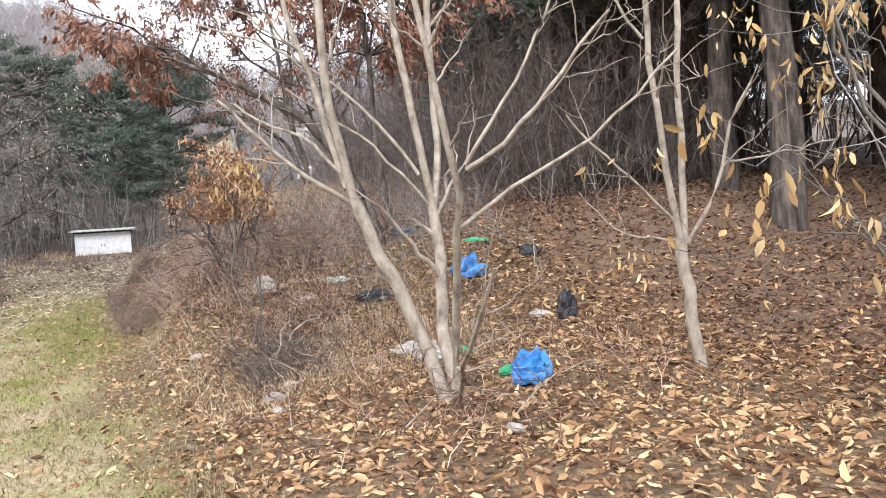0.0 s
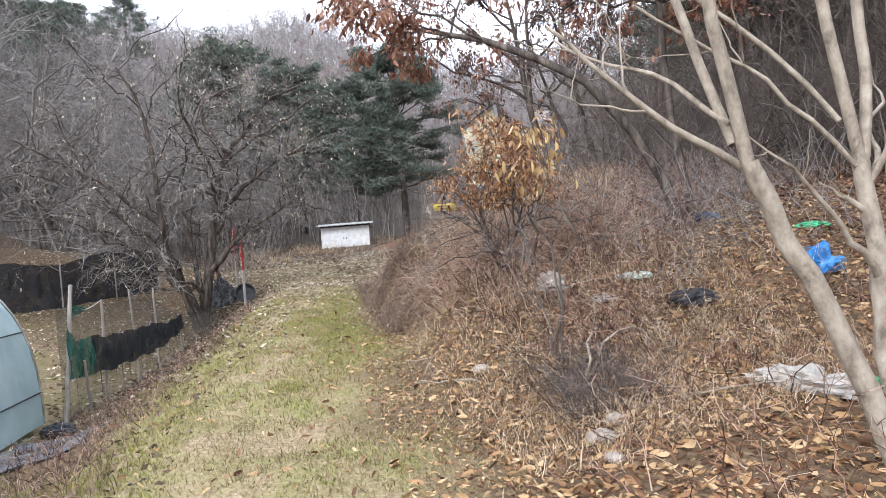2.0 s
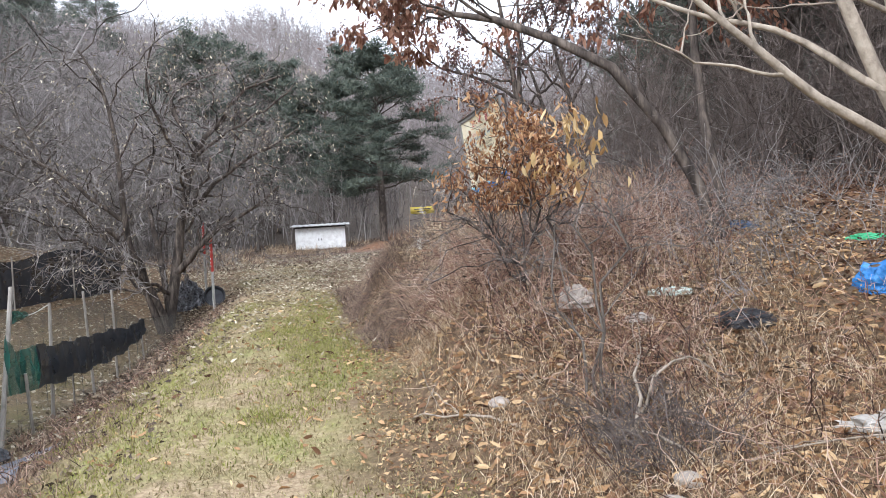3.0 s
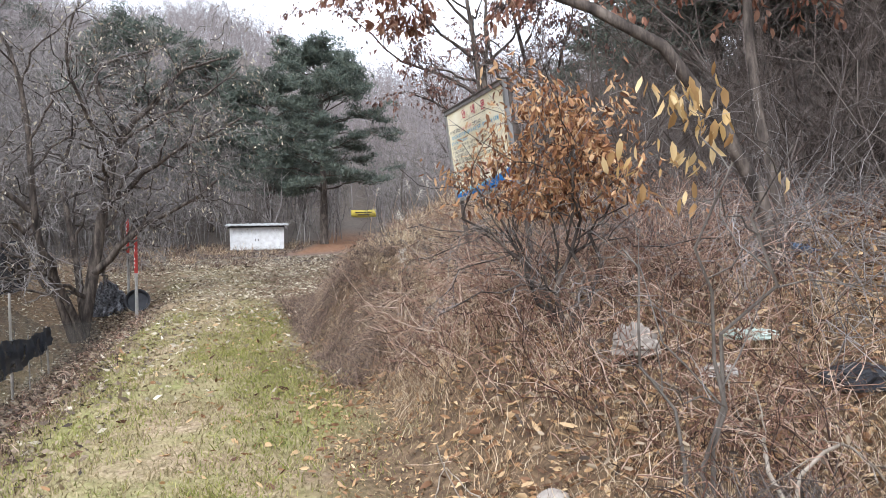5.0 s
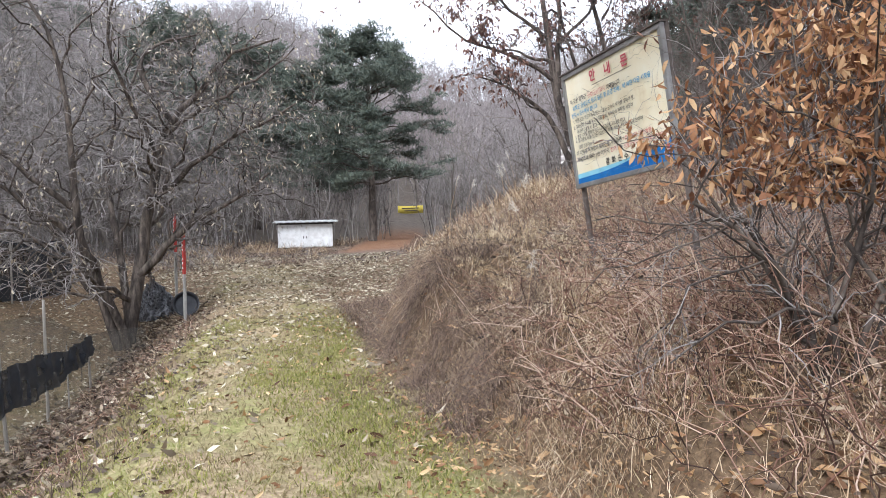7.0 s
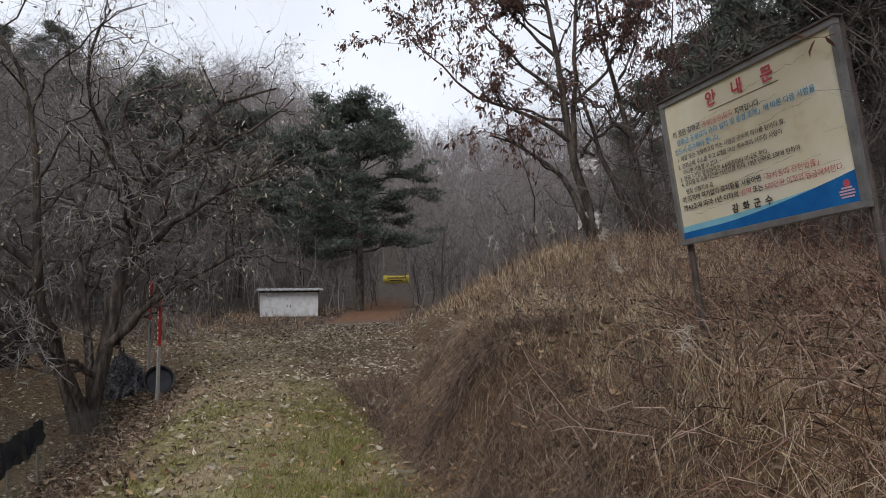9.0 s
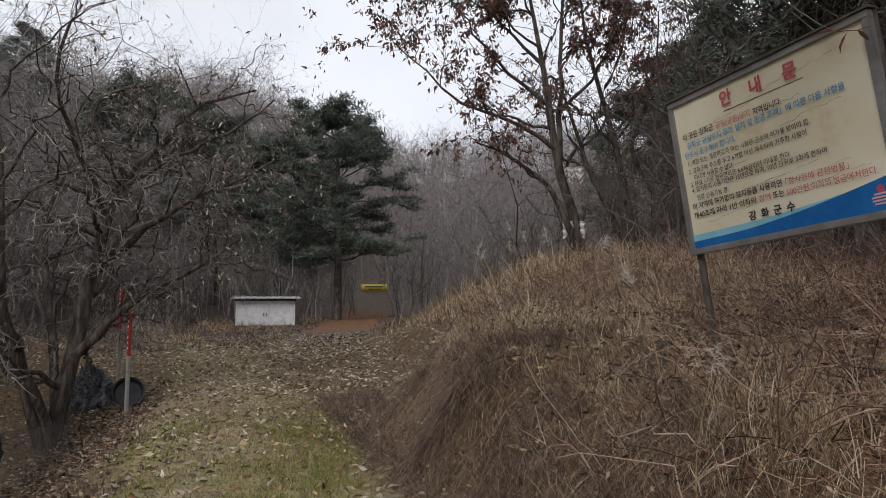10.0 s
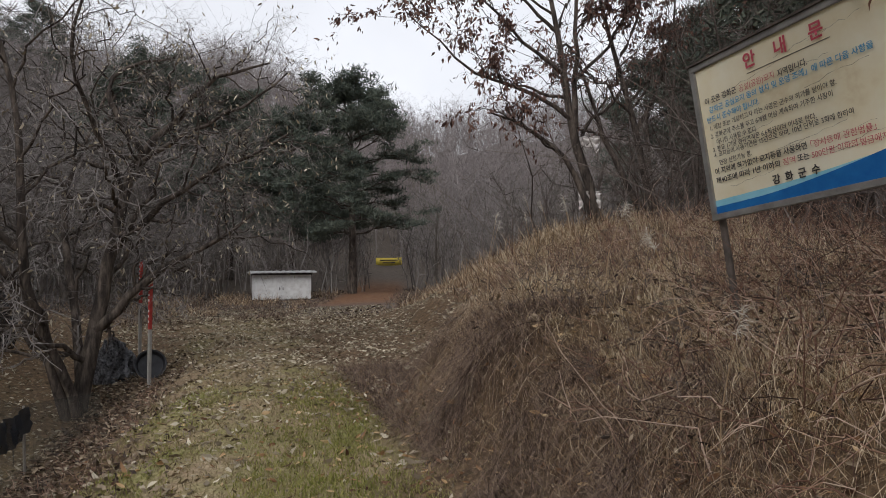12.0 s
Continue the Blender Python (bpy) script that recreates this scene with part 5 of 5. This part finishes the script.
def sheet_between(u, d, low, high, folds=0.05, rows=7, wave=5.0):
    """A hanging cloth between a lower and an upper line; all arguments are arrays along it."""
    n = len(u)
    t = np.linspace(0, 1, rows)
    z = low[:, None] * (1 - t) + high[:, None] * t
    s = np.arange(n)
    dd = d[:, None] + folds * np.sin(wave * 0.37 * s[:, None] + 2.2 * t + np.sin(s[:, None] * 0.9)) * np.sin(np.pi * (0.15 + 0.7 * t)) + rng.normal(0, folds * 0.15, (n, rows))
    P = W(u[:, None] + 0 * z, dd, z)
    i = np.arange(n * rows).reshape(n, rows)
    a, b, c, e = i[:-1, :-1], i[1:, :-1], i[1:, 1:], i[:-1, 1:]
    return P.reshape(-1, 3), np.concatenate([np.stack([a, b, c], -1).reshape(-1, 3), np.stack([a, c, e], -1).reshape(-1, 3)])


def net_fence():
    root = new("net_fence")
    for (ub, db, ut, zt, r) in ((5.1, -4.65, 5.75, 1.32, 0.035), (6.95, -4.65, 7.1, 1.02, 0.028), (9.05, -4.65, 8.75, 1.11, 0.025), (10.63, -4.65, 10.58, 1.05, 0.025), (13.05, -4.65, 12.9, 0.28, 0.022), (5.9, -4.55, 5.75, 0.2, 0.025), (8.1, -4.7, 8.1, 0.4, 0.014), (11.8, -4.68, 11.75, 0.25, 0.014)):
        b = bmesh.new()
        lo = W(ub, db)
        rod(b, (lo[0], lo[1], lo[2] - 0.1), W(ut, db, zt), r, r * 0.85, 8)
        part("post", b, M_POST, root)
    u = np.linspace(5.15, 15.8, 90)
    d = np.full(90, -4.69) + 0.5 * ease(u, 13, 16)
    g = ground(u, d)
    V, F = sheet_between(u, d, g + 0.01, np.interp(u, [5, 7, 9, 10.6, 12.9, 15.8], [1.05, 0.9, 0.9, 0.85, 0.28, 0.1]), 0.03)
    link_mesh("net", V, F, M_NET, root, label="thin see-through grey net")
    u = np.linspace(6.3, 12.95, 70)
    V, F = sheet_between(u, np.full(70, -4.60), np.interp(u, [6.3, 7, 9, 10.6, 13], [-0.1, -0.14, -0.22, -0.26, -0.12]) + 0.03 * np.sin(u * 5), np.interp(u, [6.3, 7, 9, 10.6, 11.2, 13], [0.5, 0.42, 0.34, 0.30, 0.2, 0.26]) + 0.02 * np.sin(u * 7), 0.06)
    link_mesh("shade_cloth", V, F, M_SHADE, root, label="sagging band of black shade cloth")
    u = np.linspace(5.3, 6.35, 16)
    V, F = sheet_between(u, np.full(16, -4.6), np.linspace(0.0, -0.1, 16), np.interp(u, [5.3, 5.6, 6.35], [0.75, 0.5, 0.5]), 0.05)
    link_mesh("green_net", V, F, M_GREEN, root, label="green plastic net")
    u = np.linspace(5.65, 6.1, 8)
    V, F = sheet_between(u, np.full(8, -4.63), np.linspace(0.85, 0.9, 8), np.linspace(1.02, 0.98, 8), 0.05, 4)
    link_mesh("green_net", V, F, M_GREEN, root, label="green plastic net")
    P, R = stem([W(5.72, -4.66, 0.95), W(6.4, -4.66, 0.9), W(7.05, -4.66, 1.0)], 0.008, 0.008, 8, 0.0)
    V, F = tubes(P[None], R[None], 5)
    link_mesh("rope", V, F, M_ROPE, root)
    return tagged(root, "low fence of leaning posts with nets and black cloth", "fence")


net_fence()


def back_fence():
    root = new("shade_fence")
    n = 90
    u = np.linspace(10.5, 19.3, n)
    d = -9.2 + 0.714 * (u - 15.6)
    g = ground(u, d)
    V, F = sheet_between(u, d, g + 0.02, g + np.interp(u, [10, 15.5, 17, 18, 19.3], [1.4, 1.35, 1.3, 1.5, 1.35]) + 0.05 * np.sin(u * 3), 0.09, 9)
    link_mesh("shade_cloth", V, F, M_SHADE, root, label="black shade cloth hung along the plot")
    for k in range(0, n, 15):
        b = bmesh.new()
        lo = W(u[k], d[k] + 0.1)
        rod(b, (lo[0], lo[1], lo[2] - 0.1), (lo[0], lo[1], lo[2] + 1.45), 0.022, 0.02, 8)
        part("post", b, M_POST, root)
    return tagged(root, "fence of black shade cloth on thin posts", "fence")


back_fence()

M_REDPAINT = surface("red_paint", [(0.3, (0.30, 0.035, 0.03)), (0.7, (0.46, 0.07, 0.055))], 9, 0.6, 0.1)
M_WHITEMARK = surface("white_marks", [(0.3, (0.60, 0.55, 0.52)), (0.7, (0.75, 0.72, 0.70))], 9, 0.6, 0.0)
M_CONCRETE = surface("pale_concrete", [(0.3, (0.28, 0.27, 0.25)), (0.7, (0.42, 0.40, 0.37))], 16, 0.9, 0.2)


def marker_stake(u, d, high, red, label):
    root = new("marker_stake")
    lo = W(u, d)
    root.location = lo
    root.rotation_euler = (0.0, radians(0.8), radians(-25))
    part("shaft", box(bmesh.new(), (0.062, 0.062, high - red + 0.15), (0, 0, (high - red) / 2 - 0.075), bevel=0.008), M_CONCRETE, root, "bare pale lower shaft")
    part("red_head", box(bmesh.new(), (0.065, 0.065, red), (0, 0, high - red / 2), bevel=0.008), M_REDPAINT, root, "red painted head")
    for k in range(8):
        if k == 4:
            continue
        part("mark", box(bmesh.new(), (0.035, 0.004, 0.045), (0, -0.0345, high - 0.1 - k * (red - 0.15) / 8)), M_WHITEMARK, root, "white mark")
    return tagged(root, label, "stake")


marker_stake(16.5, -3.43, 2.1, 0.98, "square marker stake with red head and white marks")
marker_stake(19.2, -3.95, 2.35, 1.0, "red-headed marker stake behind another one")


def black_basin():
    b = bmesh.new()
    prof = [(0.0, 0.0), (0.23, 0.0), (0.27, 0.16), (0.30, 0.17), (0.30, 0.15), (0.25, 0.03), (0.0, 0.03)]
    rings = []
    for r, z in prof:
        rings.append([b.verts.new((r * math.cos(a), r * math.sin(a), z)) for a in [k * math.tau / 28 for k in range(28)]] if r else [b.verts.new((0, 0, z))])
    for p, q in zip(rings[:-1], rings[1:]):
        for k in range(28):
            k2 = (k + 1) % 28
            f = [v for v in (p[k % len(p)], p[k2 % len(p)], q[k2 % len(q)], q[k % len(q)])]
            f = list(dict.fromkeys(f))
            if len(f) > 2:
                b.faces.new(f)
    root = part("rubber_basin", b, M_BLACKPLASTIC)
    at = W(16.9, -3.45)
    root.matrix_basis = Matrix.Translation((at[0], at[1], at[2] + 0.29)) @ Euler((radians(72), 0, radians(35))).to_matrix().to_4x4()
    return tagged(root, "round black rubber basin tipped on its side", "basin")


black_basin()


def crumpled(name, label, category, u, d, size, material, seed, lift=0.0, turn=0.0, rough=0.35, folds=3.0):
    """A crumpled bag or sheet, with sharp folds."""
    b = bmesh.new()
    bmesh.ops.create_icosphere(b, subdivisions=4, radius=1.0)
    for v in b.verts:
        p = v.co * folds + Vector((seed * 7.3, seed * 3.1, 0))
        n1 = noise.ridged_multi_fractal(p * 0.6, 1.0, 2.0, 4, 1.0, 2.0) - 1.0
        k = 1.0 + rough * n1 * 0.6 + 0.18 * noise.noise(p * 0.5)
        v.co = Vector((v.co.x * k, v.co.y * k, v.co.z * (1 + 0.8 * rough * n1)))
        v.co = Vector((v.co.x * size[0], v.co.y * size[1], max(v.co.z, -0.35) * size[2]))
    ob = part(name, b, material)
    at = W(u, d)
    ob.matrix_basis = Matrix.Translation((at[0], at[1], at[2] + 0.3 * size[2] + lift)) @ Matrix.Rotation(turn, 4, "Z")
    return tagged(ob, label, category)


M_BLUEBAG = surface("blue_sack", [(0.3, (0.02, 0.11, 0.32)), (0.55, (0.05, 0.20, 0.47)), (0.75, (0.22, 0.42, 0.64))], 7, 0.45, 0.5)
M_DARKBLUE = surface("dark_blue_plastic", [(0.3, (0.03, 0.05, 0.09)), (0.7, (0.10, 0.15, 0.24))], 7, 0.45, 0.4)
M_WHITEBAG = surface("dirty_white_plastic", [(0.3, (0.24, 0.22, 0.19)), (0.7, (0.50, 0.47, 0.43))], 7, 0.5, 0.4)
M_GREENPL = surface("green_plastic", [(0.3, (0.03, 0.26, 0.11)), (0.7, (0.10, 0.45, 0.22))], 7, 0.4, 0.2)
M_PALEGREEN = surface("pale_green_film", [(0.3, (0.32, 0.40, 0.35)), (0.7, (0.55, 0.62, 0.56))], 7, 0.5, 0.3)
M_STONE = surface("grey_brown_stone", [(0.3, (0.20, 0.17, 0.145)), (0.7, (0.42, 0.37, 0.32))], 7, 0.9, 0.5)

crumpled("plastic_sack", "crumpled bright blue plastic sack on fallen leaves", "sack", -2.1, 2.65, (0.17, 0.13, 0.17), M_BLUEBAG, 1, turn=0.5, rough=0.75, folds=2.0)
crumpled("plastic_sack", "half-empty blue plastic sack lying in leaves", "sack", 0.9, 3.8, (0.20, 0.13, 0.19), M_BLUEBAG, 2, rough=0.75, folds=2.0)
crumpled("green_sheet", "flat green plastic scrap among the leaves", "litter", 1.7, 4.4, (0.18, 0.10, 0.05), M_GREENPL, 3)
crumpled("green_sheet", "small green plastic scrap beside the blue sack", "litter", -1.8, 2.6, (0.10, 0.05, 0.05), M_GREENPL, 4, turn=0.8)
crumpled("green_bottle_scrap", "bright green crushed plastic under the young tree", "litter", -1.0, 2.6, (0.11, 0.06, 0.05), M_GREENPL, 14, turn=0.2)
crumpled("bin_bag", "torn black bin bag in the leaves", "bag", -0.6, 4.2, (0.13, 0.10, 0.22), M_BLACKPLASTIC, 5, turn=0.7)
crumpled("bin_bag", "small black plastic bag on the slope", "bag", 1.1, 4.9, (0.15, 0.10, 0.12), M_BLACKPLASTIC, 6)
crumpled("bin_bag", "flattened black plastic sheet on brown leaves", "bag", 1.0, 2.5, (0.24, 0.17, 0.10), M_BLACKPLASTIC, 7, turn=0.4)
crumpled("tarpaulin", "folded dark blue tarpaulin on the leaf floor", "tarpaulin", 2.9, 3.7, (0.30, 0.16, 0.09), M_DARKBLUE, 8)
crumpled("white_sack", "dirty white sack caught in the brambles", "sack", 1.6, 1.3, (0.14, 0.11, 0.13), M_STONE, 9, lift=0.12, rough=0.6)
crumpled("plastic_film", "pale green plastic film under the brambles", "litter", 1.6, 2.2, (0.17, 0.10, 0.05), M_PALEGREEN, 10, lift=0.02, rough=0.6)
crumpled("plastic_film", "dirty white plastic scrap among canes", "litter", 1.35, 1.75, (0.11, 0.07, 0.05), M_WHITEBAG, 11, lift=0.02, rough=0.6)
crumpled("white_scrap", "white paper scrap beside the black bag", "litter", -0.35, 4.0, (0.12, 0.07, 0.05), M_WHITEBAG, 12)
for k, (u, d, s) in enumerate(((-0.85, 0.75, 0.13), (-0.65, 0.95, 0.10), (-1.15, 0.7, 0.08), (0.9, 0.35, 0.10), (-2.6, -3.0, 0.14), (-1.9, -3.3, 0.10))):
    crumpled("stone", "rounded grey-brown stone at the bank foot", "stone", u, d, (s * 0.8, s * 0.66, s * 0.5), M_STONE, 20 + k, rough=0.12, folds=1.2)


crumpled("plastic_sheet", "dirty white plastic sheet half buried in leaves", "sheet", -0.95, 2.25, (0.30, 0.12, 0.11), M_WHITEBAG, 50, turn=-0.7, rough=0.9, folds=2.2)
crumpled("plastic_sheet", "torn strip of dirty white plastic in leaves", "sheet", -0.75, 2.15, (0.22, 0.07, 0.07), M_WHITEBAG, 53, turn=-0.6, rough=0.9, folds=2.2)


def drink_bottle():
    b = bmesh.new()
    for z0, z1, r0, r1 in ((0, 0.02, 0.028, 0.033), (0.02, 0.15, 0.033, 0.033), (0.15, 0.19, 0.033, 0.014), (0.19, 0.215, 0.014, 0.014)):
        rod(b, (0, 0, z0), (0, 0, z1), r0, r1, 14)
    ob = part("plastic_bottle", b, M_WHITEBAG)
    at = W(-3.05, 1.8)
    ob.matrix_basis = Matrix.Translation((at[0], at[1], at[2] + 0.045)) @ Euler((radians(82), 0, radians(20))).to_matrix().to_4x4()
    return tagged(ob, "clear crushed drink bottle on fallen leaves", "bottle")


drink_bottle()


# ---- poly tunnel ----
M_FILM = surface("milky_blue_film", [(0.3, (0.42, 0.55, 0.58)), (0.7, (0.62, 0.72, 0.74))], 2, 0.35, 0.15, thin=0.4)


def poly_tunnel():
    root = new("poly_tunnel")
    u0, u1, d0, wide, high = -6.0, 5.15, -4.95, 4.2, 2.25
    base = -0.55
    ang = np.linspace(0, np.pi, 25)
    prof_d = d0 - wide / 2 + wide / 2 * np.sign(np.cos(ang)) * np.abs(np.cos(ang)) ** 0.6
    prof_z = base + high * np.sin(ang) ** 0.8
    us = np.linspace(u0, u1, 40)
    pts = np.stack([W(np.full(25, u), prof_d + 0.012 * math.sin(u * 5), prof_z) for u in us])
    i = np.arange(40 * 25).reshape(40, 25)
    a, b, c, e = i[:-1, :-1], i[1:, :-1], i[1:, 1:], i[:-1, 1:]
    link_mesh("cover", pts.reshape(-1, 3), np.concatenate([np.stack([a, b, c], -1).reshape(-1, 3), np.stack([a, c, e], -1).reshape(-1, 3)]), M_FILM, root, True, "milky plastic film cover")
    end = np.concatenate([pts[-1], W(u1, d0 - wide / 2, base)[None]])
    link_mesh("end_wall", end, np.array([(k, k + 1, 25) for k in range(24)]), M_FILM, root)
    for u in np.linspace(u0 + 0.02, u1 + 0.02, 8):
        P = W(np.full(25, u), d0 - wide / 2 + (prof_d - d0 + wide / 2) * 1.008, base + (prof_z - base) * 1.008)
        V, F = tubes(P[None], np.full((1, 25), 0.014), 6)
        link_mesh("hoop", V, F, M_STEEL, root, True)
    for z in (0.05, 0.75):
        k = int(np.argmin(np.abs(prof_z[:12] - z)))
        P = W(us, np.full(40, prof_d[k] + 0.02), np.full(40, prof_z[k]))
        V, F = tubes(P[None], np.full((1, 40), 0.010), 5)
        link_mesh("rope", V, F, M_BLACKPLASTIC, root)
    return tagged(root, "poly tunnel with milky film over steel hoops", "greenhouse")


poly_tunnel()


def ground_sheet():
    n = 14
    u = np.linspace(2.3, 4.3, n)
    t = np.linspace(0, 1, 10)
    U = u[:, None] + 0 * t
    D = -4.9 + t * (1.15 + 0.1 * np.sin(u * 3))[:, None]
    P = W(U, D)
    P[..., 2] += 0.03 + 0.01 * np.sin(9 * U) * np.sin(7 * D)
    i = np.arange(n * 10).reshape(n, 10)
    a, b, c, e = i[:-1, :-1], i[1:, :-1], i[1:, 1:], i[:-1, 1:]
    ob = link_mesh("ground_sheet", P.reshape(-1, 3), np.concatenate([np.stack([a, b, c], -1).reshape(-1, 3), np.stack([a, c, e], -1).reshape(-1, 3)]), surface("grey_sheet", [(0.3, (0.10, 0.10, 0.115)), (0.7, (0.20, 0.20, 0.22))], 4, 0.7, 0.3), smooth=True)
    m = ob.modifiers.new("thickness", "SOLIDIFY")
    m.thickness = 0.006
    return tagged(ob, "dark grey weed sheet laid beside the tunnel", "sheet")


ground_sheet()
crumpled("bin_bag", "black bundle of net beside the fence post", "bag", 4.6, -4.55, (0.26, 0.16, 0.13), M_BLACKPLASTIC, 31)
crumpled("netting", "black netting bundled under the old tree", "netting", 17.9, -4.3, (0.38, 0.34, 0.6), surface("black_net_bundle", [(0.35, (0.025, 0.025, 0.03)), (0.65, (0.22, 0.22, 0.23))], 16, 0.85, 0.9), 33, lift=0.05, rough=0.7, folds=4.0)

# ---- banner on the red slope, feeders in the oak ----
M_YELLOW = surface("yellow_cloth", [(0.3, (0.50, 0.38, 0.04)), (0.7, (0.66, 0.53, 0.10))], 4, 0.7, 0.1)


def banner():
    root = new("banner")
    n = 24
    x = np.linspace(-1.25, 1.25, n)
    z0 = -0.36 - 0.06 * np.cos(x * 1.2)
    V = np.concatenate([np.stack([x, 0.04 * np.sin(x * 5), z0], -1), np.stack([x, 0.04 * np.sin(x * 5 + 1), z0 + 0.74], -1)])
    F = np.concatenate([[(k, k + 1, n + k + 1), (k, n + k + 1, n + k)] for k in range(n - 1)])
    cloth = link_mesh("cloth", V, F, M_YELLOW, root, label="yellow banner cloth")
    cloth.modifiers.new("thickness", "SOLIDIFY").thickness = 0.004
    for k in range(2):
        part("writing_bar", box(bmesh.new(), (1.7 - 0.5 * k, 0.004, 0.1), (0, -0.06, 0.1 - 0.24 * k)), M_BLACKINK, root, "bar of unreadable writing")
    for s in (-1, 1):
        b = bmesh.new()
        rod(b, (1.3 * s, 0.05, -2.2), (1.3 * s, 0.05, 0.5), 0.03, 0.03, 8)
        part("pole", b, M_POST, root)
    at = W(66.9, 12.0)
    root.matrix_basis = Matrix.Translation((at[0], at[1], 5.35)) @ Matrix.Rotation(radians(16), 4, "Z")
    return tagged(root, "yellow cloth banner between two poles", "banner")


banner()


def rag(u, d, z, seed):
    b = bmesh.new()
    n, m = 10, 8
    g = [[b.verts.new(((i / n - 0.5) * 0.6, 0.08 * math.sin(i * 1.3 + seed) + 0.04 * math.sin(j * 2.0), -(j / m) * (0.34 + 0.12 * math.sin(i * 1.7 + seed)))) for j in range(m + 1)] for i in range(n + 1)]
    for i in range(n):
        for j in range(m):
            b.faces.new((g[i][j], g[i + 1][j], g[i + 1][j + 1], g[i][j + 1]))
    ob = part("cloth_rag", b, M_WHITEMARK)
    ob.modifiers.new("thickness", "SOLIDIFY").thickness = 0.006
    p = W(u, d, z)
    ob.matrix_basis = Matrix.Translation(p) @ Matrix.Rotation(0.3 * seed, 4, "Z")
    return tagged(ob, "pale torn cloth tied to the oak stem", "rag")


rag(16.8, 6.45, 5.55, 0)
rag(16.8, 6.5, 4.2, 1)


# ---- fallen sticks ----
def stick(label, a, b, sag, r):
    P, R = stem([W(*a), W((a[0] + b[0]) / 2, (a[1] + b[1]) / 2) + np.array([0, 0, sag]), W(*b)], r, r * 0.4, 8, 0.015)
    P[:, 2] += r
    i = np.array([3, 4, 5, 6, 6])
    Q = lines(P[i], np.diff(P, axis=0)[i] * 4 + rng.normal(0, 0.5, (5, 3)), rng.uniform(0.15, 0.4, 5), 8, 0.2, 0, 0.02)
    V, F = joined([tubes(P[None], R[None], 6), tubes(Q, np.full((5, 8), r * 0.3), 4)])
    return tagged(link_mesh("fallen_branch", V, F, M_PALEBARK, smooth=True), label, "branch")


stick("pale fallen branch curving out of the brambles", (0.4, 0.4), (1.6, -0.2, ), 0.05, 0.014)
stick("dead forked branch lying on the leaf bank", (-0.2, 0.9), (0.9, 1.5), 0.35, 0.014)
stick("broken branch leaning in dead canes", (0.1, 1.0), (0.3, 1.9), 0.45, 0.012)
stick("long thin stick across the fallen leaves", (-1.2, 2.9), (-0.6, 1.3), 0.12, 0.010)
stick("dry stick on the leaf floor by the tree", (-2.6, 1.2), (-2.2, 2.3), 0.2, 0.008)
stick("thin dead branch under the young tree", (-2.9, 1.9), (-2.4, 3.2), 0.25, 0.008)
stick("short pale stick at the bank foot", (-3.3, 0.1), (-2.9, 0.6), 0.02, 0.010)
stick("twig bundle piece on dark leaf mould", (-0.5, 1.2), (0.1, 0.7), 0.15, 0.010)
brambles("cut_brush", "dark cut twigs piled on the bank", 210, (-0.5, 0.3, 0.7, 1.5), 0.5, M_DARKTWIG)
